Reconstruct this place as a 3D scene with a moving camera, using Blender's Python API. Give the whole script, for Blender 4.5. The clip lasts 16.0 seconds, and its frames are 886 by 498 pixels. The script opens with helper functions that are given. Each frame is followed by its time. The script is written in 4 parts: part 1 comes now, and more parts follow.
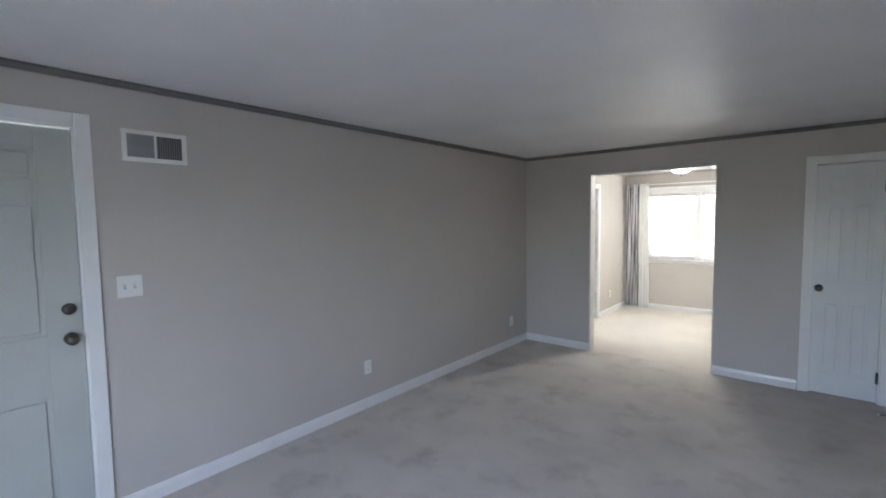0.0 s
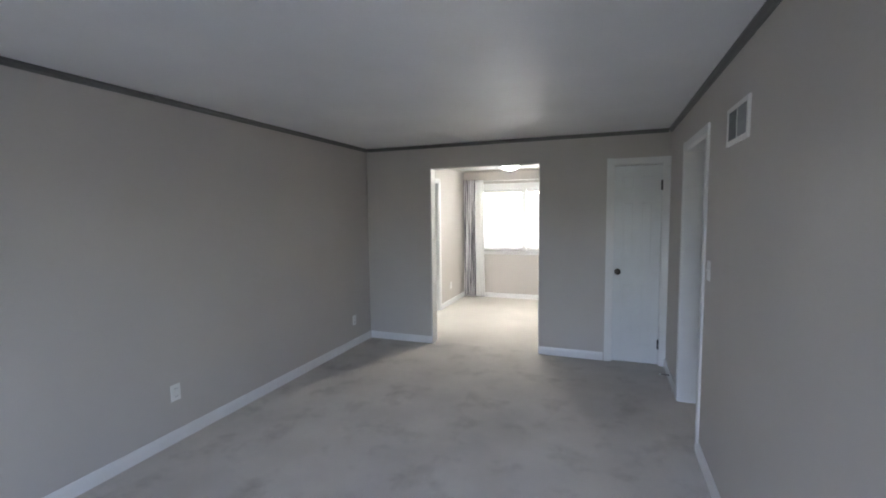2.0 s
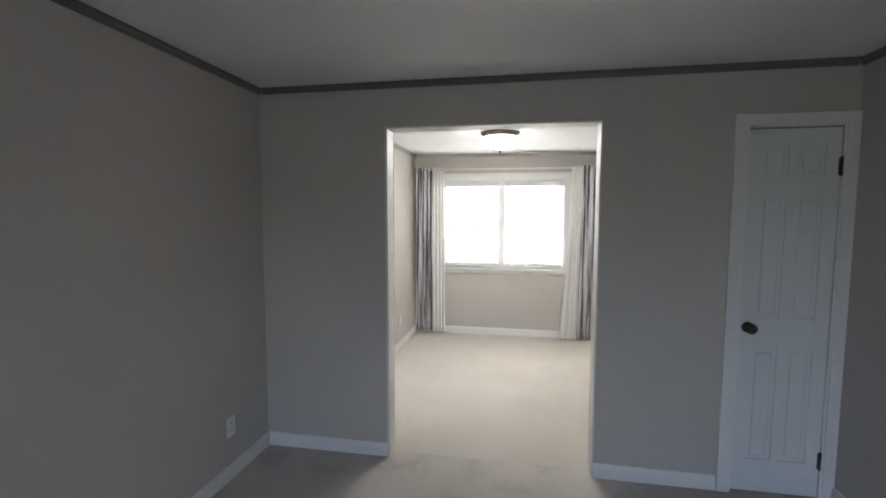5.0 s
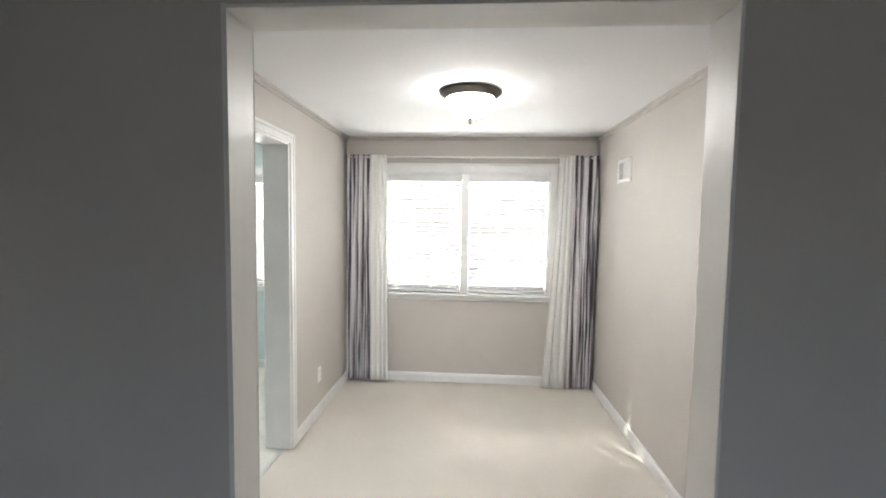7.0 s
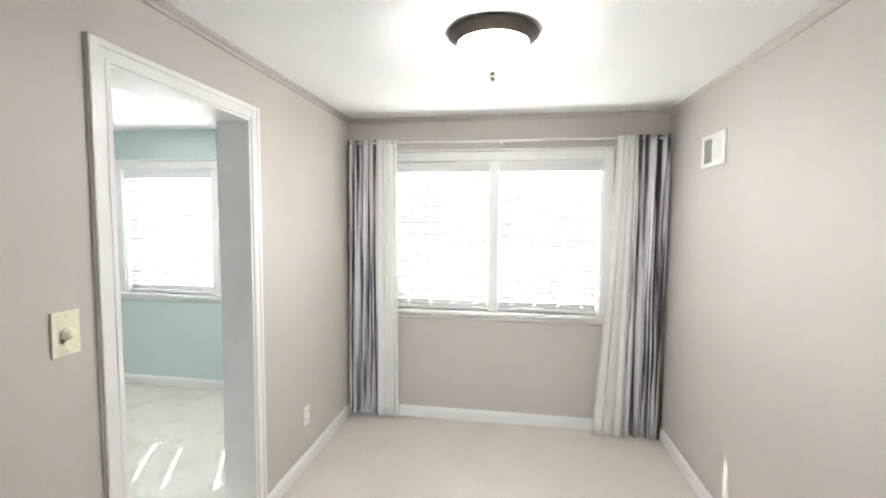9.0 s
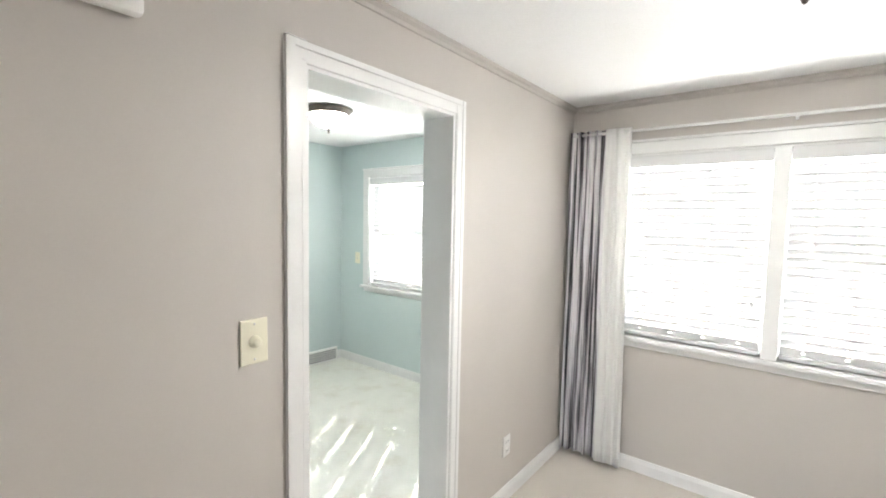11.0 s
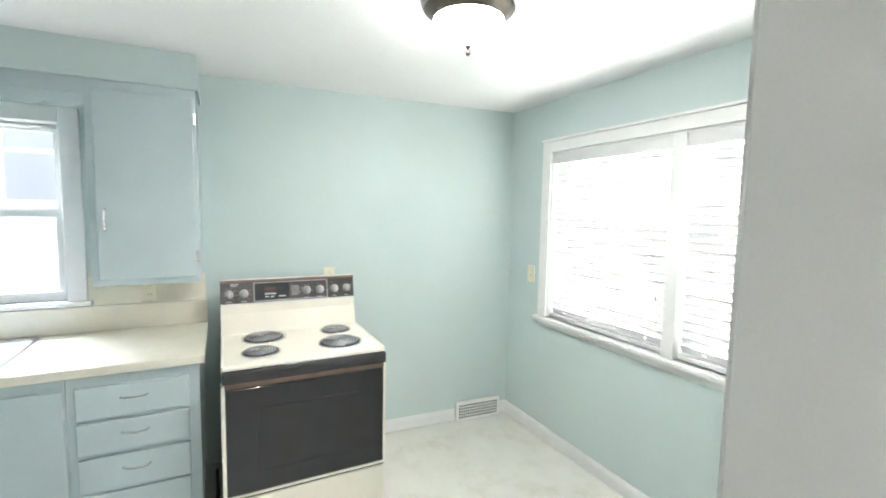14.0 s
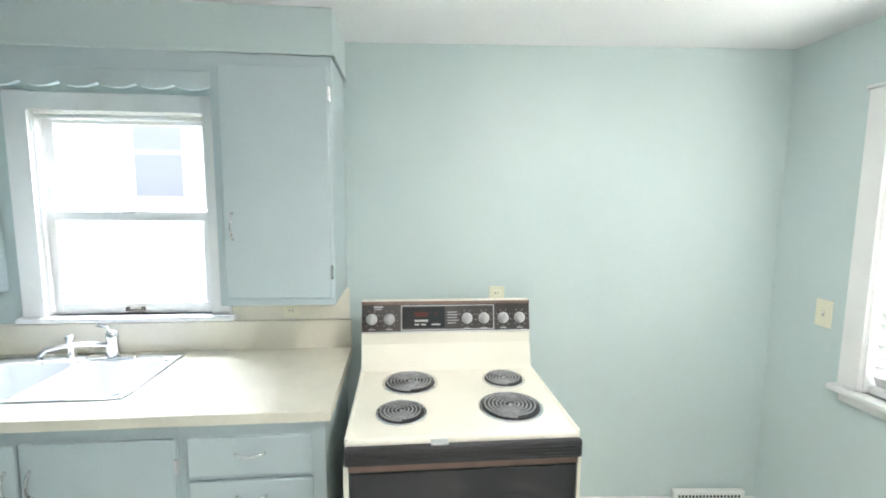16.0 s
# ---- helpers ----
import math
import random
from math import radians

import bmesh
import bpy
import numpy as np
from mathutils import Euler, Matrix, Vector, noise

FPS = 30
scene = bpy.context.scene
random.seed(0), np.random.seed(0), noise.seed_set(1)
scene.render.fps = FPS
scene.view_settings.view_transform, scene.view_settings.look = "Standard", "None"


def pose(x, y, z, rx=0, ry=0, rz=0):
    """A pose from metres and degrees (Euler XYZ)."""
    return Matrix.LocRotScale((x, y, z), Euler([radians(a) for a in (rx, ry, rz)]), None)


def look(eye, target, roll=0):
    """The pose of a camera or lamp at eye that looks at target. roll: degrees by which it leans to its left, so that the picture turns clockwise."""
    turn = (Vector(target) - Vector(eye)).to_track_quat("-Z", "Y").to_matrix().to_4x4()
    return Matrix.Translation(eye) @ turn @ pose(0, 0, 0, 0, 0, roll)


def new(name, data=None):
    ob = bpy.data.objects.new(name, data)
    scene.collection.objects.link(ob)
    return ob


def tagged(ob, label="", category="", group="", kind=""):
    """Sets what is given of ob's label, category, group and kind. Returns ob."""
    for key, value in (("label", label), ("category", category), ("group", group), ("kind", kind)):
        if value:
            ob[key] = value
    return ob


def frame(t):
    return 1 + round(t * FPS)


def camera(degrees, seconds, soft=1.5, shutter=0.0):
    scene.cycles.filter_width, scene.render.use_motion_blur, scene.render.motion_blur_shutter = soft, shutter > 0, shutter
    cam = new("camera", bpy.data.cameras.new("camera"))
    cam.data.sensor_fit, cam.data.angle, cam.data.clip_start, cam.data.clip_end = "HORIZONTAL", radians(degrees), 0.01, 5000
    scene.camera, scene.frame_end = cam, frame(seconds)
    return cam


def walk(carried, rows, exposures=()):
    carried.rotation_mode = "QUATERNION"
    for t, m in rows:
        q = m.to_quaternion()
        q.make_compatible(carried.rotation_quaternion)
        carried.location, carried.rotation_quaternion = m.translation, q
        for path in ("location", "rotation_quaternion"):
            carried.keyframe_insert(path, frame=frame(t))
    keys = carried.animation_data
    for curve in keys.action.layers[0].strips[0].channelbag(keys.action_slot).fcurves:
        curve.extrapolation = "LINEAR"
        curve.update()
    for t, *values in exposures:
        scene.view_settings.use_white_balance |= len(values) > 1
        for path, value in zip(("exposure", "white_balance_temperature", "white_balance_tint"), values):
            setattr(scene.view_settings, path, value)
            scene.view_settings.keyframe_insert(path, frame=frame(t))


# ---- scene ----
cam = camera(90.8, 16.0, 1.9)
PATH = [
    (0, (0.626, 0.577, 1.588), (-0.668, 2.096, 1.452), -0.8),
    (0.5, (0.62, 0.565, 1.578), (-0.504, 2.213, 1.433), -0.6),
    (1, (0.643, 0.589, 1.57), (-0.33, 2.33, 1.42), -0.8),
    (1.5, (0.628, 0.64, 1.579), (-0.199, 2.454, 1.418), -0.9),
    (2, (0.553, 0.82, 1.568), (-0.145, 2.686, 1.401), -0.7),
    (2.5, (0.41, 1.097, 1.575), (-0.219, 2.987, 1.402), -0.8),
    (3, (0.191, 1.426, 1.577), (-0.42, 3.322, 1.404), -0.8),
    (3.5, (-0.043, 1.78, 1.572), (-0.628, 3.684, 1.398), -0.5),
    (6, (-0.74, 3.788, 1.553), (-0.925, 5.774, 1.407), 0.4),
    (6.5, (-0.773, 4.15, 1.556), (-0.915, 6.14, 1.416), 0.6),
    (7, (-0.749, 4.492, 1.55), (-0.874, 6.484, 1.417), 0.8),
    (7.5, (-0.727, 4.782, 1.554), (-0.841, 6.774, 1.421), 0.7),
    (8, (-0.718, 5.033, 1.554), (-0.836, 7.025, 1.419), 0.6),
    (10.5, (-0.627, 5.552, 1.558), (-1.607, 7.29, 1.417), 1.0),
    (11, (-0.763, 5.724, 1.579), (-1.997, 7.291, 1.435), 1.1),
    (11.5, (-0.884, 5.938, 1.582), (-2.352, 7.288, 1.433), 1.1),
    (12, (-1.018, 6.138, 1.571), (-2.636, 7.304, 1.424), 1.0),
    (12.5, (-1.228, 6.324, 1.578), (-2.926, 7.37, 1.431), 1.1),
    (13, (-1.48, 6.512, 1.604), (-3.212, 7.499, 1.436), 1.6),
    (13.5, (-1.683, 6.679, 1.567), (-3.44, 7.622, 1.412), 1.2),
    (14, (-1.85, 6.815, 1.57), (-3.625, 7.72, 1.398), 1.1),
    (14.5, (-2.058, 6.909, 1.568), (-3.844, 7.79, 1.387), 0.9),
    (15, (-2.271, 6.949, 1.593), (-4.115, 7.701, 1.397), 0.8),
    (15.5, (-2.467, 6.962, 1.606), (-4.39, 7.467, 1.398), 0.6),
    (16, (-2.648, 6.983, 1.609), (-4.627, 7.167, 1.384), 0.5),
]
EXPOSURES = [(0.0, 3.45), (2.5, 3.35), (3.5, 3.25), (6.0, 2.85), (7.0, 3.0), (7.5, 3.13), (8.0, 3.18), (10.5, 3.27), (16.0, 3.36)]
walk(cam, [(t, look(eye, target, roll)) for t, eye, target, roll in PATH], EXPOSURES)
DINING_W, KITCHEN_W, BEDROOM_W, SINK_W, LIVING_W = 25, 23, 200, 14, 39
DINING_LAMP, KITCHEN_LAMP, LAMP_GLOW = 2.0, 1.6, 5.4


# ---------------------------------------------------------------- light
LIVING_Z, DINING_Z, KITCHEN_Z = 2.345, 2.315, 2.316
SUN_AZ, SUN_EL = 29.0, 39.4
world = bpy.data.worlds.new("sky")
scene.world = world
world.use_nodes = True
wn = world.node_tree.nodes
sky = wn.new("ShaderNodeTexSky")
sky.sky_type, sky.sun_disc = "NISHITA", False
sky.sun_elevation, sky.sun_rotation = radians(SUN_EL), radians(-SUN_AZ)
world.node_tree.links.new(sky.outputs[0], wn["Background"].inputs[0])
wn["Background"].inputs[1].default_value = 0.12
sun = new("sun", bpy.data.lights.new("sun", "SUN"))
sun.data.energy, sun.data.angle, sun.data.color = 4.2, radians(0.5), (1, 0.95, 0.87)
sun.matrix_world = look((0, 0, 0), (math.sin(radians(SUN_AZ)), -math.cos(radians(SUN_AZ)), -math.tan(radians(SUN_EL))))


def window_light(name, eye, target, w, h, power, colour):
    ob = new(name, bpy.data.lights.new(name, "AREA"))
    ob.data.shape, ob.data.size, ob.data.size_y = "RECTANGLE", w, h
    ob.data.energy, ob.data.color = power, colour
    ob.matrix_world = look(eye, target)


window_light("dining_daylight", (-0.80, 9.15, 1.30), (-0.80, 5.15, 1.3), 2.7, 1.7, DINING_W, (0.965, 0.975, 1))
window_light("kitchen_daylight", (-3.75, 9.37, 1.30), (-3.75, 5.37, 1.3), 3.4, 1.7, KITCHEN_W, (0.965, 0.975, 1))
window_light("bedroom_daylight", (3.85, 9.15, 1.55), (3.85, 5.15, 1.2), 2.0, 1.7, BEDROOM_W, (1, 0.985, 0.96))
window_light("sink_daylight", (-5.32, 5.73, 2.23), (-4.2, 5.8, 1.1), 0.9, 0.4, SINK_W, (0.82, 0.89, 1))
window_light("living_daylight", (0.0, -2.6, 2.40), (-0.5, 1.6, 0.3), 2.0, 0.9, LIVING_W, (0.60, 0.69, 1))


def lamp_light(name, x, y, z, power):
    """The downward light of a lit ceiling lamp, at the foot of its bowl."""
    ob = new(name, bpy.data.lights.new(name, "AREA"))
    ob.data.shape, ob.data.size, ob.data.energy, ob.data.color = "DISK", 0.10, power, (1, 0.985, 0.96)
    ob.matrix_world = pose(x, y, z)


lamp_light("dining_lamp_light", -0.764, 7.155, DINING_Z - 0.194, DINING_LAMP)
lamp_light("kitchen_lamp_light", -3.305, 7.645, KITCHEN_Z - 0.174, KITCHEN_LAMP)

# ---------------------------------------------------------------- materials


def mat(name, colour, rough=0.6, metal=0.0, vary=0.06, scale=3.0, grain=0.0, grain_scale=300.0, bump=0.0, spec=0.5, stain=None, stain_scale=1.2, coat=0.0):
    m = bpy.data.materials.new(name)
    m.use_nodes = True
    nt = m.node_tree
    n, l = nt.nodes, nt.links
    p = n["Principled BSDF"]
    p.inputs["Roughness"].default_value, p.inputs["Metallic"].default_value = rough, metal
    p.inputs["Specular IOR Level"].default_value, p.inputs["Coat Weight"].default_value = spec, coat
    tc = n.new("ShaderNodeTexCoord")
    big = n.new("ShaderNodeTexNoise")
    big.inputs["Scale"].default_value, big.inputs["Detail"].default_value = scale, 4
    fine = n.new("ShaderNodeTexNoise")
    fine.inputs["Scale"].default_value, fine.inputs["Detail"].default_value = grain_scale, 2
    for t in (big, fine):
        l.new(tc.outputs["Object"], t.inputs["Vector"])
    ramp = n.new("ShaderNodeValToRGB")
    ramp.color_ramp.elements[0].position, ramp.color_ramp.elements[1].position = 0.3, 0.7
    ramp.color_ramp.elements[0].color = (*[c * (1 - vary) for c in colour], 1)
    ramp.color_ramp.elements[1].color = (*[min(1, c * (1 + vary)) for c in colour], 1)
    l.new(big.outputs[0], ramp.inputs[0])
    out = ramp.outputs[0]
    if grain:
        mx = n.new("ShaderNodeMix")
        mx.data_type, mx.blend_type = "RGBA", "MULTIPLY"
        mx.inputs[0].default_value = 1
        gr = n.new("ShaderNodeValToRGB")
        gr.color_ramp.elements[0].position, gr.color_ramp.elements[1].position = 0.3, 0.7
        gr.color_ramp.elements[0].color = (1 - grain, 1 - grain, 1 - grain, 1)
        l.new(fine.outputs[0], gr.inputs[0])
        l.new(out, mx.inputs[6]), l.new(gr.outputs[0], mx.inputs[7])
        out = mx.outputs[2]
    if stain:
        st = n.new("ShaderNodeTexNoise")
        st.inputs["Scale"].default_value, st.inputs["Detail"].default_value, st.inputs["Roughness"].default_value = stain_scale, 6, 0.65
        l.new(tc.outputs["Object"], st.inputs["Vector"])
        sr = n.new("ShaderNodeValToRGB")
        sr.color_ramp.elements[0].position, sr.color_ramp.elements[1].position = 0.52, 0.72
        sr.color_ramp.elements[0].color = (1, 1, 1, 1)
        sr.color_ramp.elements[1].color = (*stain, 1)
        mx = n.new("ShaderNodeMix")
        mx.data_type, mx.blend_type = "RGBA", "MULTIPLY"
        mx.inputs[0].default_value = 1
        l.new(st.outputs[0], sr.inputs[0])
        l.new(out, mx.inputs[6]), l.new(sr.outputs[0], mx.inputs[7])
        out = mx.outputs[2]
    l.new(out, p.inputs["Base Color"])
    if bump:
        b = n.new("ShaderNodeBump")
        b.inputs["Strength"].default_value, b.inputs["Distance"].default_value = bump, 0.004
        l.new(fine.outputs[0], b.inputs["Height"]), l.new(b.outputs[0], p.inputs["Normal"])
    return m


PAINT = mat("greige_wall_paint", (0.54, 0.508, 0.472), 0.55, vary=0.03, scale=1.5, grain=0.02, grain_scale=220, bump=0.05)
AQUA = mat("aqua_wall_paint", (0.555, 0.645, 0.635), 0.42, vary=0.03, scale=1.5, grain=0.03, grain_scale=220, bump=0.1)
CEIL = mat("white_ceiling_paint", (0.84, 0.84, 0.845), 0.8, vary=0.03, scale=1.0, grain=0.05, grain_scale=150, bump=0.2)
CEIL_SATIN = mat("white_satin_ceiling_paint", (0.80, 0.80, 0.80), 0.42, vary=0.05, scale=1.3, grain=0.03, grain_scale=120, bump=0.08)
TRIM = mat("white_trim_paint", (0.80, 0.80, 0.79), 0.32, vary=0.03, scale=6, grain=0.03, bump=0.06)
DOOR = mat("white_door_paint", (0.74, 0.76, 0.76), 0.3, vary=0.03, scale=4, grain=0.03, grain_scale=160, bump=0.08)
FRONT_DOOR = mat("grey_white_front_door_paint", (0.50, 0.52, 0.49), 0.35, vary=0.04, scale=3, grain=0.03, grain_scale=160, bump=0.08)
CROWN = mat("grey_crown_paint", (0.15, 0.148, 0.142), 0.5, vary=0.05, scale=8, grain=0.05)
LINING = mat("off_white_lining_paint", (0.74, 0.72, 0.68), 0.4, vary=0.03, scale=5, grain=0.03)
CROWN_LIGHT = mat("greige_crown_paint", (0.48, 0.455, 0.42), 0.5, vary=0.04, scale=8)
CARPET = mat("beige_carpet", (0.69, 0.645, 0.585), 0.95, vary=0.08, scale=2.2, grain=0.24, grain_scale=420, bump=0.9, spec=0.1, stain=(0.76, 0.75, 0.74), stain_scale=3.2)
CARPET_CLEAN = mat("beige_carpet_clean", (0.71, 0.665, 0.60), 0.95, vary=0.05, scale=1.8, grain=0.2, grain_scale=420, bump=0.9, spec=0.1)
VINYL = mat("pale_vinyl_floor", (0.70, 0.69, 0.63), 0.3, vary=0.04, scale=6, grain=0.05, grain_scale=90, bump=0.05, stain=(0.86, 0.83, 0.76), stain_scale=4.0)
CAB = mat("aqua_cabinet_paint", (0.50, 0.585, 0.60), 0.38, vary=0.03, scale=4, grain=0.03, grain_scale=120, bump=0.08)
LAM = mat("cream_laminate", (0.78, 0.74, 0.63), 0.35, vary=0.05, scale=7, grain=0.06, grain_scale=160)
ENAMEL = mat("cream_enamel", (0.80, 0.765, 0.66), 0.34, vary=0.02, scale=5)
SINKW = mat("white_sink_enamel", (0.83, 0.85, 0.87), 0.15, vary=0.02, coat=0.4)
CHROME = mat("chrome", (0.80, 0.80, 0.81), 0.12, 1.0, vary=0.04, scale=30)
STEEL = mat("brushed_steel", (0.62, 0.62, 0.62), 0.3, 1.0, vary=0.06, scale=40)
BLACKG = mat("black_oven_glass", (0.018, 0.019, 0.022), 0.05, vary=0.1)
BLACK = mat("black_plastic", (0.025, 0.025, 0.027), 0.4, vary=0.1, scale=20)
PANEL = mat("dark_brown_panel", (0.045, 0.037, 0.035), 0.3, vary=0.15, scale=14)
BROWN = mat("brown_metal_trim", (0.19, 0.125, 0.10), 0.35, 0.4, vary=0.1, scale=20)
COIL = mat("dark_burner_coil", (0.34, 0.34, 0.345), 0.3, 0.3, vary=0.3, scale=30)
BRONZE = mat("dark_bronze", (0.10, 0.088, 0.075), 0.35, 0.8, vary=0.15, scale=25)
IVORY = mat("ivory_plastic", (0.80, 0.77, 0.62), 0.35, vary=0.02)
WHITEP = mat("white_plastic", (0.82, 0.82, 0.80), 0.35, vary=0.02)
GREYP = mat("grey_plastic_insert", (0.50, 0.50, 0.48), 0.45, vary=0.04)
# Near-black for the shade in slots, behind vent slats and under cabinets.
DARK = mat("dark_recess_shade", (0.05, 0.05, 0.055), 0.7, vary=0.2)
GREYV = mat("grey_vent_metal", (0.34, 0.35, 0.36), 0.45, 0.2, vary=0.1, scale=20)
SLAT = mat("white_blind_slat", (0.70, 0.70, 0.70), 0.4, vary=0.015, scale=10)
sn = SLAT.node_tree
st_, sx_ = sn.nodes.new("ShaderNodeBsdfTranslucent"), sn.nodes.new("ShaderNodeMixShader")
st_.inputs[0].default_value, sx_.inputs[0].default_value = (0.8, 0.8, 0.8, 1), 0.025
sn.links.new(sn.nodes["Principled BSDF"].outputs[0], sx_.inputs[1]), sn.links.new(st_.outputs[0], sx_.inputs[2])
sn.links.new(sx_.outputs[0], sn.nodes["Material Output"].inputs[0])
SILVERP = mat("silver_print", (0.45, 0.45, 0.45), 0.35, vary=0.03)
REDP = mat("dark_red_display", (0.085, 0.02, 0.018), 0.2)
SIDING = mat("white_house_siding", (0.88, 0.85, 0.80), 0.6, vary=0.03)
GREYWIN = mat("grey_far_window", (0.36, 0.32, 0.33), 0.5, vary=0.06)
GRASS = mat("pale_dry_lawn", (0.30, 0.30, 0.20), 0.95, vary=0.2, scale=1.5, grain=0.3, grain_scale=40)
ROOF = mat("grey_roof_board", (0.35, 0.34, 0.33), 0.8, vary=0.1)


def cloth(name, dark, light, white, see):
    m = bpy.data.materials.new(name)
    m.use_nodes = True
    n, l = m.node_tree.nodes, m.node_tree.links
    p = n["Principled BSDF"]
    p.inputs["Roughness"].default_value = 0.8
    tc, mp, no = n.new("ShaderNodeTexCoord"), n.new("ShaderNodeMapping"), n.new("ShaderNodeTexNoise")
    mp.inputs["Scale"].default_value = (36, 36, 0.6)
    no.inputs["Scale"].default_value, no.inputs["Detail"].default_value, no.inputs["Roughness"].default_value = 1.0, 3, 0.65
    rp = n.new("ShaderNodeValToRGB")
    e = rp.color_ramp.elements
    e[0].position, e[0].color = 0.42, (*dark, 1)
    e[1].position, e[1].color = 0.54, (*white, 1)
    k = e.new(0.465)
    k.color = (*light, 1)
    l.new(tc.outputs["Object"], mp.inputs[0]), l.new(mp.outputs[0], no.inputs["Vector"]), l.new(no.outputs[0], rp.inputs[0])
    l.new(rp.outputs[0], p.inputs["Base Color"])
    tr, mix = n.new("ShaderNodeBsdfTranslucent"), n.new("ShaderNodeMixShader")
    mix.inputs[0].default_value = see
    l.new(rp.outputs[0], tr.inputs[0])
    l.new(p.outputs[0], mix.inputs[1]), l.new(tr.outputs[0], mix.inputs[2]), l.new(mix.outputs[0], n["Material Output"].inputs[0])
    return m


DRAPE = cloth("streaked_grey_drape", (0.045, 0.042, 0.05), (0.26, 0.25, 0.275), (0.78, 0.765, 0.78), 0.04)
SHEER = cloth("white_sheer", (0.86, 0.86, 0.84), (0.89, 0.89, 0.87), (0.92, 0.92, 0.90), 0.35)


def glass(name):
    m = bpy.data.materials.new(name)
    m.use_nodes = True
    n, l = m.node_tree.nodes, m.node_tree.links
    g, t, f, x = n.new("ShaderNodeBsdfGlossy"), n.new("ShaderNodeBsdfTransparent"), n.new("ShaderNodeLayerWeight"), n.new("ShaderNodeMixShader")
    up = n.new("ShaderNodeMapRange")
    g.inputs["Roughness"].default_value = 0.02
    pw = n.new("ShaderNodeMath")
    pw.operation, pw.inputs[1].default_value = "POWER", 5
    up.inputs["To Min"].default_value, up.inputs["To Max"].default_value = 0.04, 0.9
    l.new(f.outputs["Facing"], pw.inputs[0]), l.new(pw.outputs[0], up.inputs[0]), l.new(up.outputs[0], x.inputs[0]), l.new(t.outputs[0], x.inputs[1]), l.new(g.outputs[0], x.inputs[2])
    l.new(x.outputs[0], n["Material Output"].inputs[0])
    return m


GLASS = glass("window_glass")


def lit(name, colour, power):
    m = mat(name, colour, 0.25, vary=0.08, scale=18)
    p = m.node_tree.nodes["Principled BSDF"]
    p.inputs["Emission Color"].default_value, p.inputs["Emission Strength"].default_value = (1, 0.985, 0.96, 1), power
    return m


ALABASTER = lit("lit_alabaster_glass", (0.85, 0.83, 0.78), LAMP_GLOW)

# ---------------------------------------------------------------- building helpers


def box(bm, x0, y0, z0, x1, y1, z1, bevel=0.0):
    v = bmesh.ops.create_cube(bm, size=1)["verts"]
    for q in v:
        q.co = ((x0 + x1) / 2 + q.co.x * (x1 - x0), (y0 + y1) / 2 + q.co.y * (y1 - y0), (z0 + z1) / 2 + q.co.z * (z1 - z0))
    if bevel:
        bmesh.ops.bevel(bm, geom=list({e for q in v for e in q.link_edges}), offset=bevel, segments=2, affect="EDGES", profile=0.5)
    return bm


def boxes(*rows, bevel=0.0):
    bm = bmesh.new()
    for r in rows:
        box(bm, *r, bevel=bevel)
    return bm


def lathe(profile, axis="z", steps=32):
    """A turned shape: rows of (radius, height) along the axis."""
    bm = bmesh.new()
    rings = []
    for r, h in profile:
        ring = []
        for i in range(steps):
            a = 2 * math.pi * i / steps
            u, v = max(r, 1e-4) * math.cos(a), max(r, 1e-4) * math.sin(a)
            ring.append(bm.verts.new({"z": (u, v, h), "x": (h, u, v), "y": (u, h, v)}[axis]))
        rings.append(ring)
    for a, b in zip(rings, rings[1:]):
        for i in range(steps):
            bm.faces.new((a[i], a[(i + 1) % steps], b[(i + 1) % steps], b[i]))
    bm.faces.new(rings[0]), bm.faces.new(rings[-1])
    bmesh.ops.recalc_face_normals(bm, faces=bm.faces)
    for f in bm.faces:
        f.smooth = len(f.verts) == 4
    return bm


def tube(points, r, steps=8):
    """A round bar along a line of points."""
    bm = bmesh.new()
    pts = [Vector(p) for p in points]
    rings = []
    for i, p in enumerate(pts):
        d = (pts[min(i + 1, len(pts) - 1)] - pts[max(i - 1, 0)]).normalized()
        u = d.cross(Vector((0, 0, 1)) if abs(d.z) < 0.9 else Vector((1, 0, 0))).normalized()
        w = d.cross(u)
        rings.append([bm.verts.new(p + r * (math.cos(2 * math.pi * k / steps) * u + math.sin(2 * math.pi * k / steps) * w)) for k in range(steps)])
    for a, b in zip(rings, rings[1:]):
        for i in range(steps):
            bm.faces.new((a[i], a[(i + 1) % steps], b[(i + 1) % steps], b[i])).smooth = True
    bm.faces.new(rings[0]), bm.faces.new(rings[-1])
    bmesh.ops.recalc_face_normals(bm, faces=bm.faces)
    return bm


def mesh_of(bm, name, material):
    me = bpy.data.meshes.new(name)
    bm.to_mesh(me)
    bm.free()
    me.materials.append(material)
    return me


def part(name, bm, material, parent=None, label="", at=None):
    ob = new(name, mesh_of(bm, name, material))
    ob.parent = parent
    if at is not None:
        ob.matrix_basis = at
    return tagged(ob, label)


def thing(name, m, label, category, group=""):
    ob = new(name)
    ob.empty_display_size = 0.1
    ob.matrix_basis = m
    return tagged(ob, label, category, group)


def structure(name, bm, material, label="", category=""):
    return tagged(part(name, bm, material), label, category, kind="structure")


